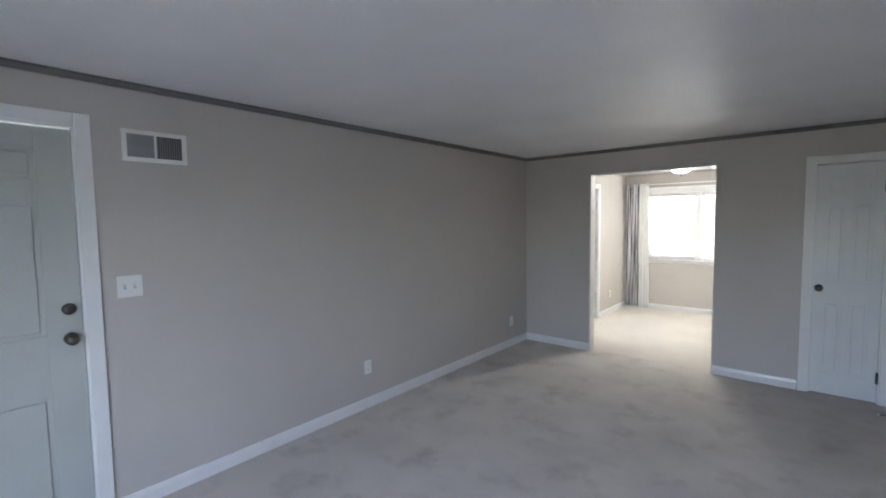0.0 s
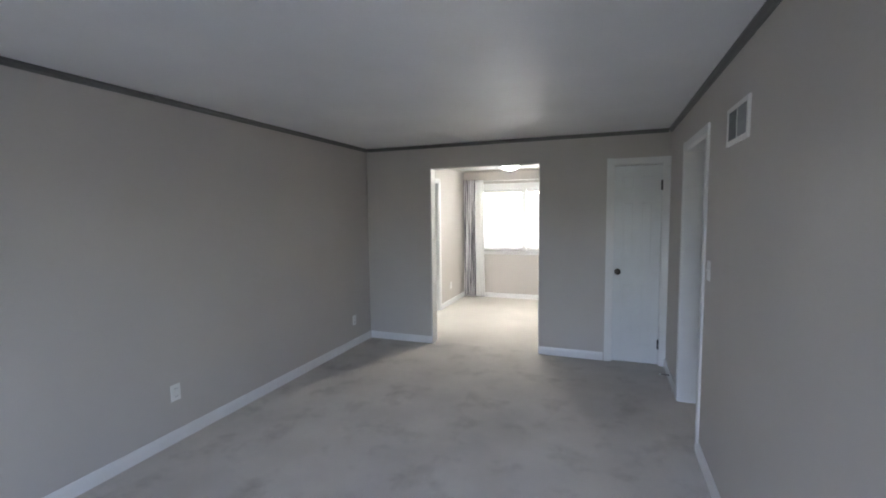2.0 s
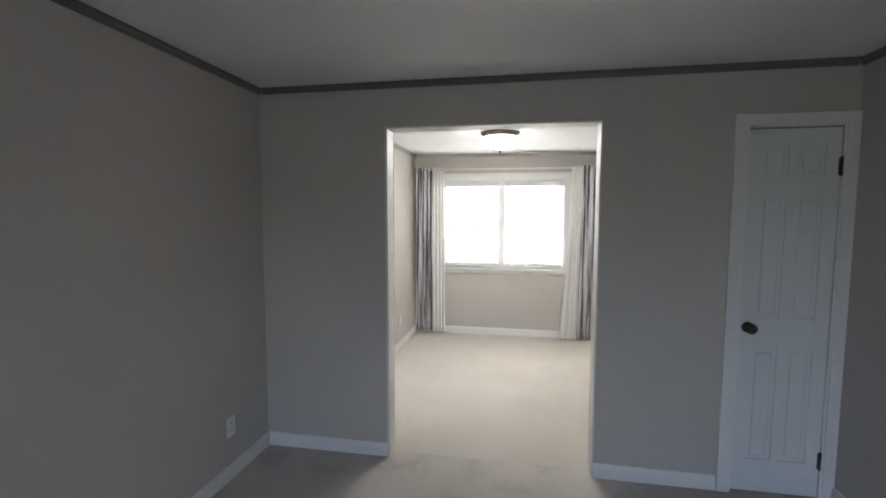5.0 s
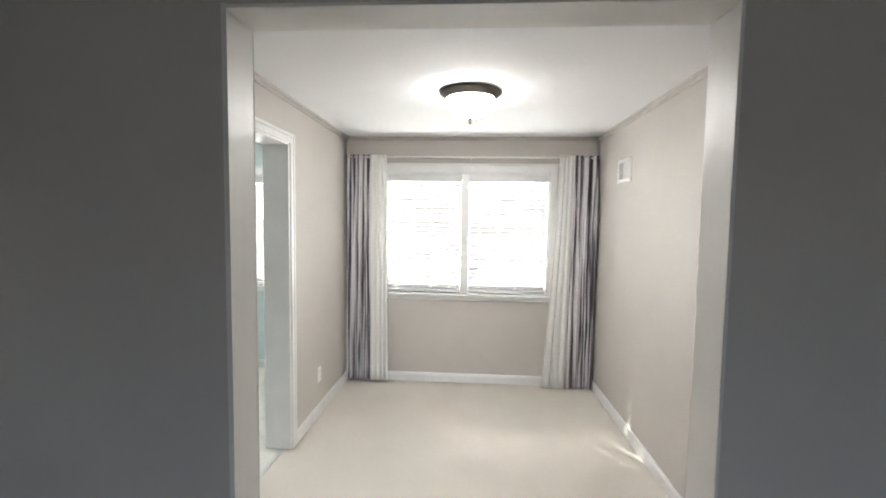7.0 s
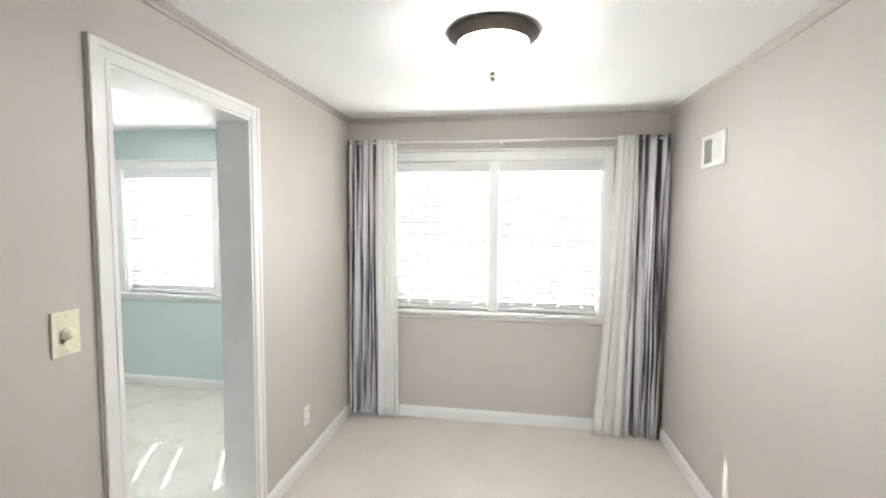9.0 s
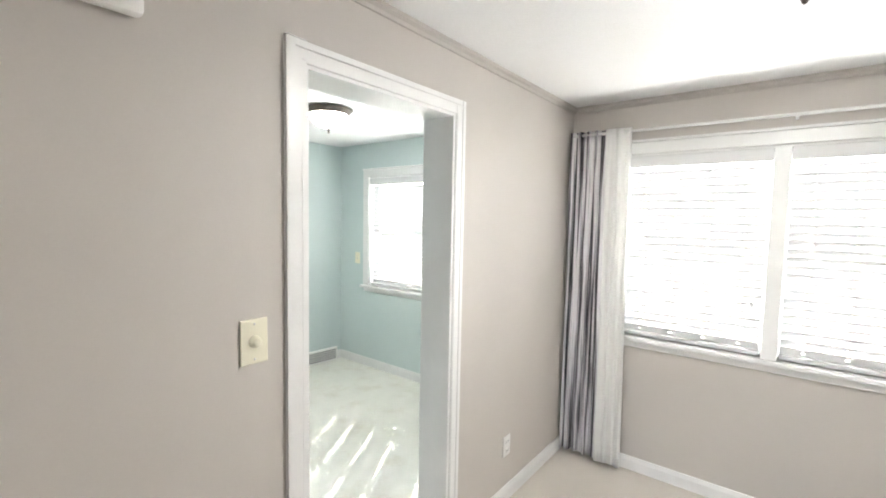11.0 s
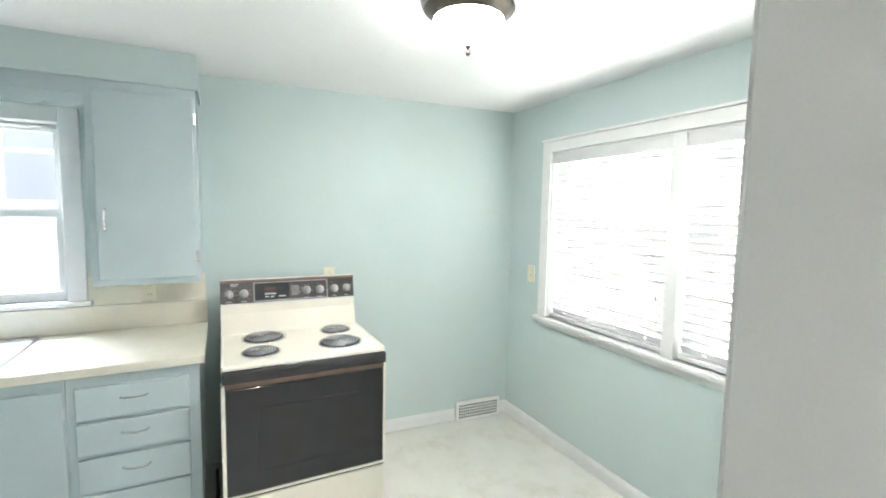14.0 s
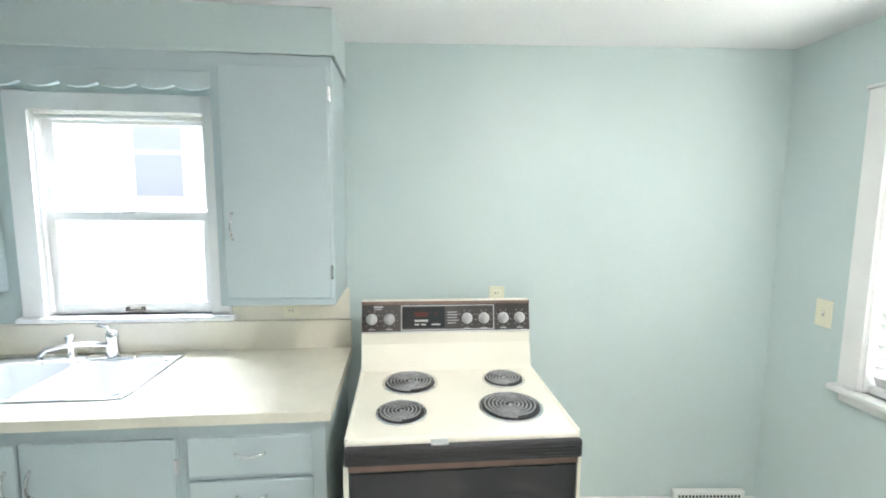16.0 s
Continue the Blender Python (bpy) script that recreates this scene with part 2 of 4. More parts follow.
def wall(name, along, a0, a1, p0, p1, z1, material, label, holes=()):
    """A wall along x or y from a0 to a1, its faces at p0 and p1, with holes (a, b, bottom, top)."""
    bm = bmesh.new()

    def put(s, e, lo, hi):
        if e - s > 1e-4 and hi - lo > 1e-4:
            box(bm, *((s, p0, lo, e, p1, hi) if along == "x" else (p0, s, lo, p1, e, hi)))
    at = a0
    for s, e, lo, hi in sorted(holes):
        put(at, s, 0, z1), put(s, e, 0, lo), put(s, e, hi, z1)
        at = e
    put(at, a1, 0, z1)
    return structure(name, bm, material, label, "wall")


def strip(along, a0, a1, face, out, z0, z1, steps=((0, 1), (0.72, 1), (1, 0.55))):
    """A moulding along a wall: rows of (part of its height, part of its depth)."""
    bm = bmesh.new()
    ends = []
    for a in (a0, a1):
        row = [(0, z0)] + [(out * d, z0 + (z1 - z0) * h) for h, d in steps] + [(0, z1)]
        ends.append([bm.verts.new((a, face + o, z) if along == "x" else (face + o, a, z)) for o, z in row])
    k = len(ends[0])
    for i in range(k):
        bm.faces.new((ends[0][i], ends[0][(i + 1) % k], ends[1][(i + 1) % k], ends[1][i]))
    bm.faces.new(ends[0]), bm.faces.new(ends[1])
    bmesh.ops.recalc_face_normals(bm, faces=bm.faces)
    return bm


CROWN_STEPS = ((0, 0.35), (0.35, 0.5), (0.6, 1), (1, 1))


def baseboard(along, a0, a1, face, out, h=0.088):
    structure("baseboard", strip(along, a0, a1, face, out, 0.002, h), TRIM, "white painted wooden baseboard along the wall", "baseboard")


def crown(along, a0, a1, face, out, z0, z1, material, label):
    structure("trim", strip(along, a0, a1, face, out, z0, z1, CROWN_STEPS), material, label, "crown moulding")


# Things on walls are built in the plane x to the right, z up, facing -y, and then turned.
def on_wall(x, y, z, facing):
    return pose(x, y, z, 0, 0, {"-y": 0, "+x": 90, "+y": 180, "-x": -90}[facing])


def casing(parent, w, top, width=0.062, out=0.013, fluted=True):
    """Flat mouldings round an opening w wide, from the floor to top, centred on the parent's origin."""
    for s in (-1, 1):
        bm = boxes((s * (w / 2), -out, 0, s * (w / 2 + width), 0, top + width), bevel=0.003)
        if fluted:
            box(bm, s * (w / 2 + width * 0.62), -out - 0.004, 0, s * (w / 2 + width * 0.98), -out + 0.002, top + width * 0.98, bevel=0.003)
            box(bm, s * (w / 2 + width * 0.06), -out - 0.0025, 0, s * (w / 2 + width * 0.22), -out + 0.002, top + width * 0.1, bevel=0.0015)
        part("casing", bm, TRIM, parent)
    bm = boxes((-w / 2, -out + 0.001, top, w / 2, 0, top + width - 0.001), bevel=0.003)
    if fluted:
        box(bm, -w / 2 - width * 0.6, -out - 0.0035, top + width * 0.62, w / 2 + width * 0.6, -out + 0.002, top + width * 0.97, bevel=0.003)
    part("head_casing", bm, TRIM, parent)


def jambs(parent, w, top, depth, t=0.018, material=None):
    for s in (-1, 1):
        part("jamb", boxes((s * (w / 2 - t), -0.004, 0.003, s * w / 2, depth + 0.004, top), bevel=0.002), material or TRIM, parent)
    part("head_jamb", boxes((-w / 2 + t, -0.004, top - t, w / 2 - t, depth + 0.004, top), bevel=0.002), material or TRIM, parent)


def panel_door(name, m, w, h, label, rows, knob_side, hinges=True, paint=None):
    """A moulded door, its face at y = 0. rows: (bottom, top) of each pair of panels."""
    paint = paint or DOOR
    d = tagged(part(name, boxes((-w / 2, 0.004, 0.012, w / 2, 0.036, h), bevel=0.002), paint, None, "", m), label, "door", kind="structure")
    stile, mid = w * 0.16, w * 0.11
    pw = (w - 2 * stile - mid) / 2
    bm = bmesh.new()
    xs = [(-w / 2 + 0.0005, -w / 2 + stile), (-mid / 2, mid / 2), (w / 2 - stile, w / 2 - 0.0005)]
    for a, b in xs:
        box(bm, a, -0.003, 0.0125, b, 0.005, h - 0.0005, bevel=0.002)
    edges = [0.0125] + [z for r in rows for z in r] + [h - 0.0005]
    for lo, hi in zip(edges[::2], edges[1::2]):
        for a, b in ((xs[0][1], xs[1][0]), (xs[1][1], xs[2][0])):
            box(bm, a - 0.001, -0.0026, lo, b + 0.001, 0.005, hi, bevel=0.002)
    part("door_rails", bm, paint, d)
    for lo, hi in rows:
        for a in (xs[0][1], xs[1][1]):
            part("panel", boxes((a + 0.022, -0.0015, lo + 0.022, a + pw - 0.022, 0.006, hi - 0.022), bevel=0.006), paint, d)
    if hinges:
        for z in (0.22, h - 0.2):
            hb = boxes((-knob_side * (w / 2 - 0.012), -0.006, z - 0.045, -knob_side * (w / 2 + 0.010), 0.004, z + 0.045), bevel=0.002)
            part("hinge", hb, BLACK, d, "dark metal hinge")
            part("hinge_pin", lathe([(0.006, z - 0.05), (0.006, z + 0.05)], steps=10), BLACK, d, "", pose(-knob_side * w / 2, -0.008, 0))
    return d


def plate(name, m, w, h, label, material, category):
    t = thing(name, m, label, category)
    part("cover_plate", boxes((-w / 2, -0.007, -h / 2, w / 2, 0, h / 2), bevel=0.0025), material, t)
    return t


def outlet(m, label, material=None):
    material = material or WHITEP
    t = plate("wall_outlet", m, 0.072, 0.115, label, material, "outlet")
    for z in (-0.026, 0.026):
        s = part("socket", boxes((-0.017, -0.010, z - 0.014, 0.017, -0.006, z + 0.014), bevel=0.003), material, t)
        for x in (-0.007, 0.007):
            part("slot", boxes((x - 0.0013, -0.0108, z - 0.004, x + 0.0013, -0.0095, z + 0.006)), DARK, s)
    return t


def switch(m, gangs, label, material=None):
    material = material or WHITEP
    w = 0.072 + 0.046 * (gangs - 1)
    t = plate("light_switch", m, w, 0.118, label, material, "light switch")
    for i in range(gangs):
        x = (i - (gangs - 1) / 2) * 0.046
        s = part("toggle_slot", boxes((x - 0.006, -0.0085, -0.013, x + 0.006, -0.006, 0.013)), GREYP, t)
        part("toggle", boxes((x - 0.004, -0.018, 0.0, x + 0.004, -0.007, 0.010), bevel=0.0015), material, s)
    return t


def wall_vent(m, w, h, label, fins=None):
    t = thing("wall_vent", m, label, "air vent")
    f = 0.024
    for n_, r in (("frame_side", (-w / 2, -0.012, -h / 2, -w / 2 + f, 0, h / 2)), ("frame_side", (w / 2 - f, -0.012, -h / 2, w / 2, 0, h / 2)),
                  ("frame_rail", (-w / 2 + f, -0.0115, -h / 2, w / 2 - f, 0, -h / 2 + f)), ("frame_rail", (-w / 2 + f, -0.0115, h / 2 - f, w / 2 - f, 0, h / 2)),
                  ("divider", (-0.006, -0.011, -h / 2 + f, 0.006, 0, h / 2 - f))):
        part(n_, boxes(r, bevel=0.002), WHITEP, t)
    # No duct is cut; a dark sheet on the wall gives the shade.
    part("backing", boxes((-w / 2 + f, -0.002, -h / 2 + f, w / 2 - f, -0.0004, h / 2 - f)), DARK, t, "thin dark sheet painted as shade behind the slats")
    k = 11
    for s in (-1, 1):
        me = None
        for i in range(k):
            x = s * (0.006 + (i + 0.5) * (w / 2 - f - 0.006) / k)
            if me is None:
                me = mesh_of(boxes((-0.006, -0.0006, -h / 2 + f, 0.006, 0.0006, h / 2 - f)), "slat", fins or GREYV)
            o = new("slat", me)
            o.parent, o.matrix_basis = t, pose(x, -0.0065, 0, 0, 0, 38 * s)
    return t


def floor_register(m, w, h, label, rows=5, cols=16):
    """A baseboard register: sloped white plate with rows of slots."""
    t = thing("floor_register", m, label, "air vent")
    part("plate", boxes((-w / 2, -0.028, 0.002, w / 2, 0, h), bevel=0.006), WHITEP, t)
    me = mesh_of(boxes((-w / cols * 0.27, -0.0295, -h / rows * 0.24, w / cols * 0.27, -0.027, h / rows * 0.24)), "slot", DARK)
    for i in range(cols):
        for j in range(rows):
            o = new("slot", me)
            o.parent = t
            o.matrix_basis = pose((i + 0.5) / cols * w * 0.88 - w * 0.44, 0, h * 0.12 + (j + 0.5) / rows * h * 0.76)
    return t


def blind(parent, x0, x1, z0, z1, y):
    """A two-inch blind: headrail, slats tilted with the room edge up, bottom rail, ladder cords, lift cord."""
    w = x1 - x0
    b = part("blind", boxes((x0, y - 0.028, z1 - 0.045, x1, y + 0.028, z1), bevel=0.002), SLAT, parent, "white faux-wood blind with tilted slats")
    part("valance", boxes((x0 - 0.004, y - 0.042, z1 - 0.066, x1 + 0.004, y - 0.030, z1), bevel=0.003), SLAT, b)
    part("bottom_rail", boxes((x0 + 0.004, y - 0.025, z0 + 0.001, x1 - 0.004, y + 0.025, z0 + 0.026), bevel=0.003), SLAT, b)
    cords = [w * f for f in (-0.36, -0.12, 0.12, 0.36)]
    bm = bmesh.new()
    at = -w / 2 + 0.004
    for c in cords + [None]:
        end = w / 2 - 0.004 if c is None else c - 0.008
        box(bm, at, -0.025, -0.0015, end, 0.025, 0.0015)
        if c is not None:
            box(bm, c - 0.008, -0.025, -0.0015, c + 0.008, -0.0065, 0.0015), box(bm, c - 0.008, 0.0065, -0.0015, c + 0.008, 0.025, 0.0015)
            at = c + 0.008
    me = mesh_of(bm, "slat", SLAT)
    n_ = int((z1 - z0 - 0.10) / 0.043)
    rnd = random.Random(int(x0 * 100))
    for i in range(n_):
        o = new("slat", me)
        o.parent = b
        o.matrix_basis = pose((x0 + x1) / 2, y, z0 + 0.048 + i * 0.043, -61 + rnd.uniform(-1.2, 1.2), rnd.uniform(-0.15, 0.15), 0)
    for c in cords[::3]:
        for s in (-0.027, 0.027):
            part("ladder_cord", tube([((x0 + x1) / 2 + c, y + s, z0 + 0.02), ((x0 + x1) / 2 + c, y + s, z1 - 0.03)], 0.001, 5), SLAT, b)
    for dx in (0.045, 0.055):
        part("lift_cord", tube([(x1 - dx, y - 0.034, z1 - 0.05), (x1 - dx, y - 0.034, z0 + 0.30)], 0.0012, 5), SLAT, b)
    part("tassel", lathe([(0.002, z0 + 0.30), (0.007, z0 + 0.285), (0.009, z0 + 0.262), (0.004, z0 + 0.258)], steps=10), WHITEP, b, "", pose(x1 - 0.05, y - 0.034, 0))


def sash_pair(win, x0, x1, z0, z1, y, handle=True):
    """Two sashes of a hung window with their panes."""
    zm = (z0 + z1) / 2
    for lo, hi, yy in ((z0, zm + 0.02, y), (zm - 0.02, z1, y + 0.035)):
        f = 0.04
        s = part("sash", boxes((x0, yy, lo, x0 + f, yy + 0.03, hi), (x1 - f, yy, lo, x1, yy + 0.03, hi), (x0 + f, yy + 0.001, lo, x1 - f, yy + 0.029, lo + f + 0.01), (x0 + f, yy + 0.001, hi - f, x1 - f, yy + 0.029, hi)), TRIM, win)
        g = part("pane", boxes((x0 + f, yy + 0.013, lo + f + 0.01, x1 - f, yy + 0.017, hi - f)), GLASS, s)
        g.visible_shadow = False
    if handle:
        xm = (x0 + x1) / 2
        part("sash_lock", boxes((xm - 0.028, y - 0.008, zm + 0.012, xm + 0.028, y + 0.012, zm + 0.026), bevel=0.003), STEEL, win, "small metal sash lock")
        part("sash_lift", boxes((xm - 0.04, y - 0.013, z0 + 0.012, xm - 0.028, y + 0.002, z0 + 0.034), (xm + 0.028, y - 0.013, z0 + 0.012, xm + 0.04, y + 0.002, z0 + 0.034), (xm - 0.04, y - 0.016, z0 + 0.014, xm + 0.04, y - 0.011, z0 + 0.024)), BRONZE, win, "small brass finger lift")


def window(name, m, w, z0, z1, label, units=2, blinds=True, mull=0.07, case=0.07, depth=0.15, inset=0.02):
    """A cased window, centred on the origin; the wall's face at y = 0, its opening w wide from z0 to z1."""
    win = thing(name, m, label, "window")
    win["kind"] = "structure"
    for s in (-1, 1):
        part("casing", boxes((s * w / 2, -0.02, z0, s * (w / 2 + case), 0, z1 + case), bevel=0.004), TRIM, win)
        part("reveal", boxes((s * (w / 2 - 0.012), 0.0, z0, s * w / 2, depth, z1)), TRIM, win)
    part("head_casing", boxes((-w / 2, -0.019, z1, w / 2, 0, z1 + case - 0.001), bevel=0.004), TRIM, win)
    part("head_cap", boxes((-w / 2 - case - 0.012, -0.03, z1 + case, w / 2 + case + 0.012, 0, z1 + case + 0.016), bevel=0.004), TRIM, win)
    part("head_reveal", boxes((-w / 2 + 0.012, 0.0, z1 - 0.012, w / 2 - 0.012, depth, z1)), TRIM, win)
    part("window_sill", boxes((-w / 2 - case - 0.025, -0.05, z0 - 0.026, w / 2 + case + 0.025, depth, z0), bevel=0.006), TRIM, win)
    part("apron", boxes((-w / 2 - case + 0.004, -0.017, z0 - 0.066, w / 2 + case - 0.004, 0, z0 - 0.027), bevel=0.004), TRIM, win)
    step = (w - 0.024 - mull * (units - 1)) / units
    for i in range(units):
        a = -w / 2 + 0.012 + i * (step + mull)
        if i:
            part("mullion", boxes((a - mull, -0.016, z0, a, depth, z1 - 0.012), bevel=0.003), TRIM, win)
        sash_pair(win, a, a + step, z0, z1 - 0.012, 0.075)
        if blinds:
            blind(win, a + 0.006, a + step - 0.006, z0 + 0.004, z1 - 0.014, 0.034)
    return win


def curtain(name, m, w_top, w_bottom, h, folds, amp, material, label, lean=0.0, seed=1):
    """A hanging panel with pleats at the rod, its left top corner over the origin."""
    rnd = random.Random(seed)
    ph = [rnd.uniform(0, 6.28) for _ in range(6)]
    bm = bmesh.new()
    nx, nz = folds * 12, 26
    layers = []
    for off in (0.0, 0.003):
        grid = []
        for j in range(nz + 1):
            f = j / nz
            z = h * (1 - f)
            row = []
            for i in range(nx + 1):
                u = i / nx
                wv = w_top + (w_bottom - w_top) * f ** 1.3
                x = u * wv + lean * f ** 1.3 + 0.006 * math.sin(9 * u * 6.28 / 3 + ph[0]) * f
                a = amp * (0.55 + 0.45 * f) * (0.75 + 0.35 * math.sin(2.3 * u * 6.28 + ph[1]))
                y = -a * math.sin(folds * u * 6.28 + ph[2] + 0.7 * math.sin(2 * f + ph[3] + 4 * u)) + 0.006 * math.sin(7 * f + 5 * u + ph[4])
                zz = z + (0.004 * math.sin(14 * u * 6.28 + ph[5]) if j == nz else 0)
                row.append(bm.verts.new((x, y + off, zz)))
            grid.append(row)
        layers.append(grid)
    for k, g in enumerate(layers):
        for j in range(nz):
            for i in range(nx):
                q = (g[j][i], g[j + 1][i], g[j + 1][i + 1], g[j][i + 1])
                bm.faces.new(q if k == 0 else q[::-1]).smooth = True
    a, b = layers
    for j in range(nz):
        bm.faces.new((a[j][0], b[j][0], b[j + 1][0], a[j + 1][0])), bm.faces.new((a[j][nx], a[j + 1][nx], b[j + 1][nx], b[j][nx]))
    for i in range(nx):
        bm.faces.new((a[0][i], a[0][i + 1], b[0][i + 1], b[0][i])), bm.faces.new((a[nz][i], b[nz][i], b[nz][i + 1], a[nz][i + 1]))
    return tagged(part(name, bm, material, None, "", m), label, "curtain")


def ceiling_lamp(x, y, z, r, drop, label):
    t = thing("ceiling_light", pose(x, y, z), label, "ceiling lamp")
    part("canopy", lathe([(r * 0.9, -0.001), (r, -0.006), (r, -0.014), (r * 0.93, -0.022), (r * 0.84, -0.034), (r * 0.80, -0.046), (r * 0.72, -0.048)], steps=48), BRONZE, t, "dark bronze ring")
    k = drop - 0.045
    bowl = [(r * 0.79, -0.044)] + [(r * 0.78 * math.cos(a), -0.046 - (k - 0.035) * math.sin(a)) for a in [i * math.pi / 2 / 12 for i in range(12)]] + [(0.004, -0.046 - (k - 0.035))]
    part("glass_bowl", lathe(bowl, steps=48), ALABASTER, t, "marbled white glass bowl")
    f = -0.046 - (k - 0.035)
    part("finial", lathe([(0.013, f + 0.004), (0.016, f - 0.004), (0.008, f - 0.010), (0.006, f - 0.018), (0.009, f - 0.024), (0.006, f - 0.032), (0.002, f - 0.036)], steps=16), BRONZE, t, "dark bronze finial")


def knob_set(d, x, z, diamond=True):
    k = part("door_knob", lathe([(0.030, 0.0), (0.030, -0.004), (0.012, -0.010), (0.010, -0.030), (0.024, -0.036), (0.029, -0.048), (0.022, -0.060), (0.005, -0.063)], "y", 20), BRONZE, d, "dark bronze door knob", pose(x, -0.004, z))
    if diamond:
        part("rose", boxes((-0.024, -0.006, -0.024, 0.024, 0, 0.024), bevel=0.003), BRONZE, k, "", pose(0, 0, 0, 0, 45, 0))


# ---------------------------------------------------------------- the shell
LX, RX, FY, BY = -2.22, 1.13, 5.59, -1.2
P2 = 5.72
DX0, DX1, DY = -1.925, 0.408, 8.585
KX1, KY0, KY = -2.085, 4.2, 8.80
OPEN = (-1.382, -0.118, 0.0, 2.082)
KDOOR = (6.505, 7.27, 0.0, 2.033)
HALL = (3.945, 4.742, 0.0, 2.033)
CLOSET = (0.606, 1.080, 0.0, 2.033)
FRONT = (0.17, 1.082, 0.0, 2.085)
DWIN = (-0.805, 1.54, 0.862, 1.985)
KWIN = (-3.238, 1.84, 0.862, 1.975)
BWIN = (3.84, 1.16, 0.82, 1.96)
SWIN_Y, SWIN_W, SWIN_Z0, SWIN_Z1 = 5.725, 0.755, 1.06, 2.0


def hole(w, extra=0.0):
    return (w[0] - w[1] / 2 - extra, w[0] + w[1] / 2 + extra, w[2], w[3])


structure("floor_living", boxes((LX - 0.05, BY, -0.03, RX + 0.05, P2 - 0.06, 0.0)), CARPET, "worn beige carpet with faint grey stains", "carpet")
structure("floor_dining", boxes((DX0 - 0.06, P2 - 0.06, -0.03, DX1 + 0.05, DY, 0.0)), CARPET_CLEAN, "beige carpet in bright daylight", "carpet")
structure("floor_bedroom", boxes((RX + 0.05, 2.4, -0.03, 5.2, DY, 0.0)), CARPET_CLEAN, "beige carpet", "carpet")
structure("floor_kitchen", boxes((-4.95, KY0, -0.03, LX - 0.12, P2, 0.0), (-4.95, P2, -0.03, DX0 - 0.06, KY, 0.0)), VINYL, "pale cream sheet vinyl floor with faint marks", "floor")
structure("trim", boxes((DX0 - 0.075, KDOOR[0], 0.0, DX0 - 0.045, KDOOR[1], 0.005), bevel=0.001), STEEL, "thin metal threshold strip between carpet and vinyl", "threshold")
structure("ceiling_living", boxes((LX - 0.1, BY - 0.1, LIVING_Z, RX + 0.1, FY + 0.06, LIVING_Z + 0.1)), CEIL_SATIN, "white satin painted ceiling with a soft sheen", "ceiling")
structure("ceiling_dining", boxes((DX0 - 0.06, FY + 0.06, DINING_Z, DX1 + 0.05, DY + 0.1, DINING_Z + 0.1)), CEIL, "white painted ceiling", "ceiling")
structure("ceiling_kitchen", boxes((-5.0, KY0 - 0.1, KITCHEN_Z, LX - 0.12, P2, KITCHEN_Z + 0.1), (-5.0, P2, KITCHEN_Z, DX0 - 0.06, KY + 0.1, KITCHEN_Z + 0.1)), CEIL, "white painted ceiling", "ceiling")
structure("ceiling_hall", boxes((RX + 0.1, 2.3, LIVING_Z, 5.3, DY + 0.1, LIVING_Z + 0.1)), CEIL, "white painted ceiling", "ceiling")

wall("wall_living_west", "y", BY - 0.12, P2, LX - 0.12, LX, 2.40, PAINT, "greige painted living room wall", [FRONT])
wall("wall_living_north", "x", LX, RX, FY, P2, 2.40, PAINT, "greige painted wall with a cased opening", [OPEN, CLOSET])
wall("wall_living_east", "y", BY - 0.12, P2, RX, RX + 0.13, 2.40, PAINT, "greige painted living room wall", [HALL])
wall("wall_living_south", "x", LX, RX, BY - 0.12, BY, 2.40, PAINT, "greige painted wall behind the entrance", [(-0.65, 0.95, 0.45, 2.0)])
wall("wall_dining_west", "y", P2, DY + 0.14, DX0 - 0.062, DX0, 2.40, PAINT, "greige painted dining room wall", [KDOOR])
wall("wall_kitchen_east", "y", P2, KY + 0.14, KX1, DX0 - 0.063, 2.40, AQUA, "aqua painted kitchen wall", [KDOOR])
wall("wall_dining_east", "y", P2, DY + 0.14, DX1, DX1 + 0.12, 2.40, PAINT, "greige painted dining room wall")
wall("wall_dining_north", "x", DX0, DX1, DY, DY + 0.16, 2.40, PAINT, "greige painted wall with a double window", [hole(DWIN)])
wall("wall_kitchen_north", "x", -4.9, KX1, KY, KY + 0.16, 2.40, AQUA, "aqua painted kitchen wall with a double window", [hole(KWIN)])
wall("wall_kitchen_south", "x", -4.95, LX - 0.12, KY0 - 0.12, KY0, 2.40, AQUA, "aqua painted kitchen wall")
wall("wall_kitchen_return", "x", LX - 0.12, KX1, P2 + 0.001, P2 + 0.06, 2.40, AQUA, "aqua painted wall return")
wall("wall_kitchen_inner", "y", KY0, P2, LX - 0.19, LX - 0.121, 2.40, AQUA, "aqua painted kitchen wall")
WSX = -4.765
wall("wall_kitchen_west", "y", KY0, 6.74, WSX - 0.16, WSX, 2.40, AQUA, "aqua painted kitchen wall behind the sink", [(SWIN_Y - SWIN_W / 2, SWIN_Y + SWIN_W / 2, SWIN_Z0, SWIN_Z1)])
SKEW = math.degrees(math.atan2(0.150, KY - 6.74))
wl = wall("wall_stove", "y", 0.0, 2.15, -0.16, 0.0, 2.40, AQUA, "aqua painted kitchen wall behind the stove")
wl.matrix_basis = pose(WSX + 0.004, 6.70, 0, 0, 0, -SKEW)


def stove_wall_x(y):
    return WSX + 0.004 + (y - 6.70) * math.tan(radians(SKEW))


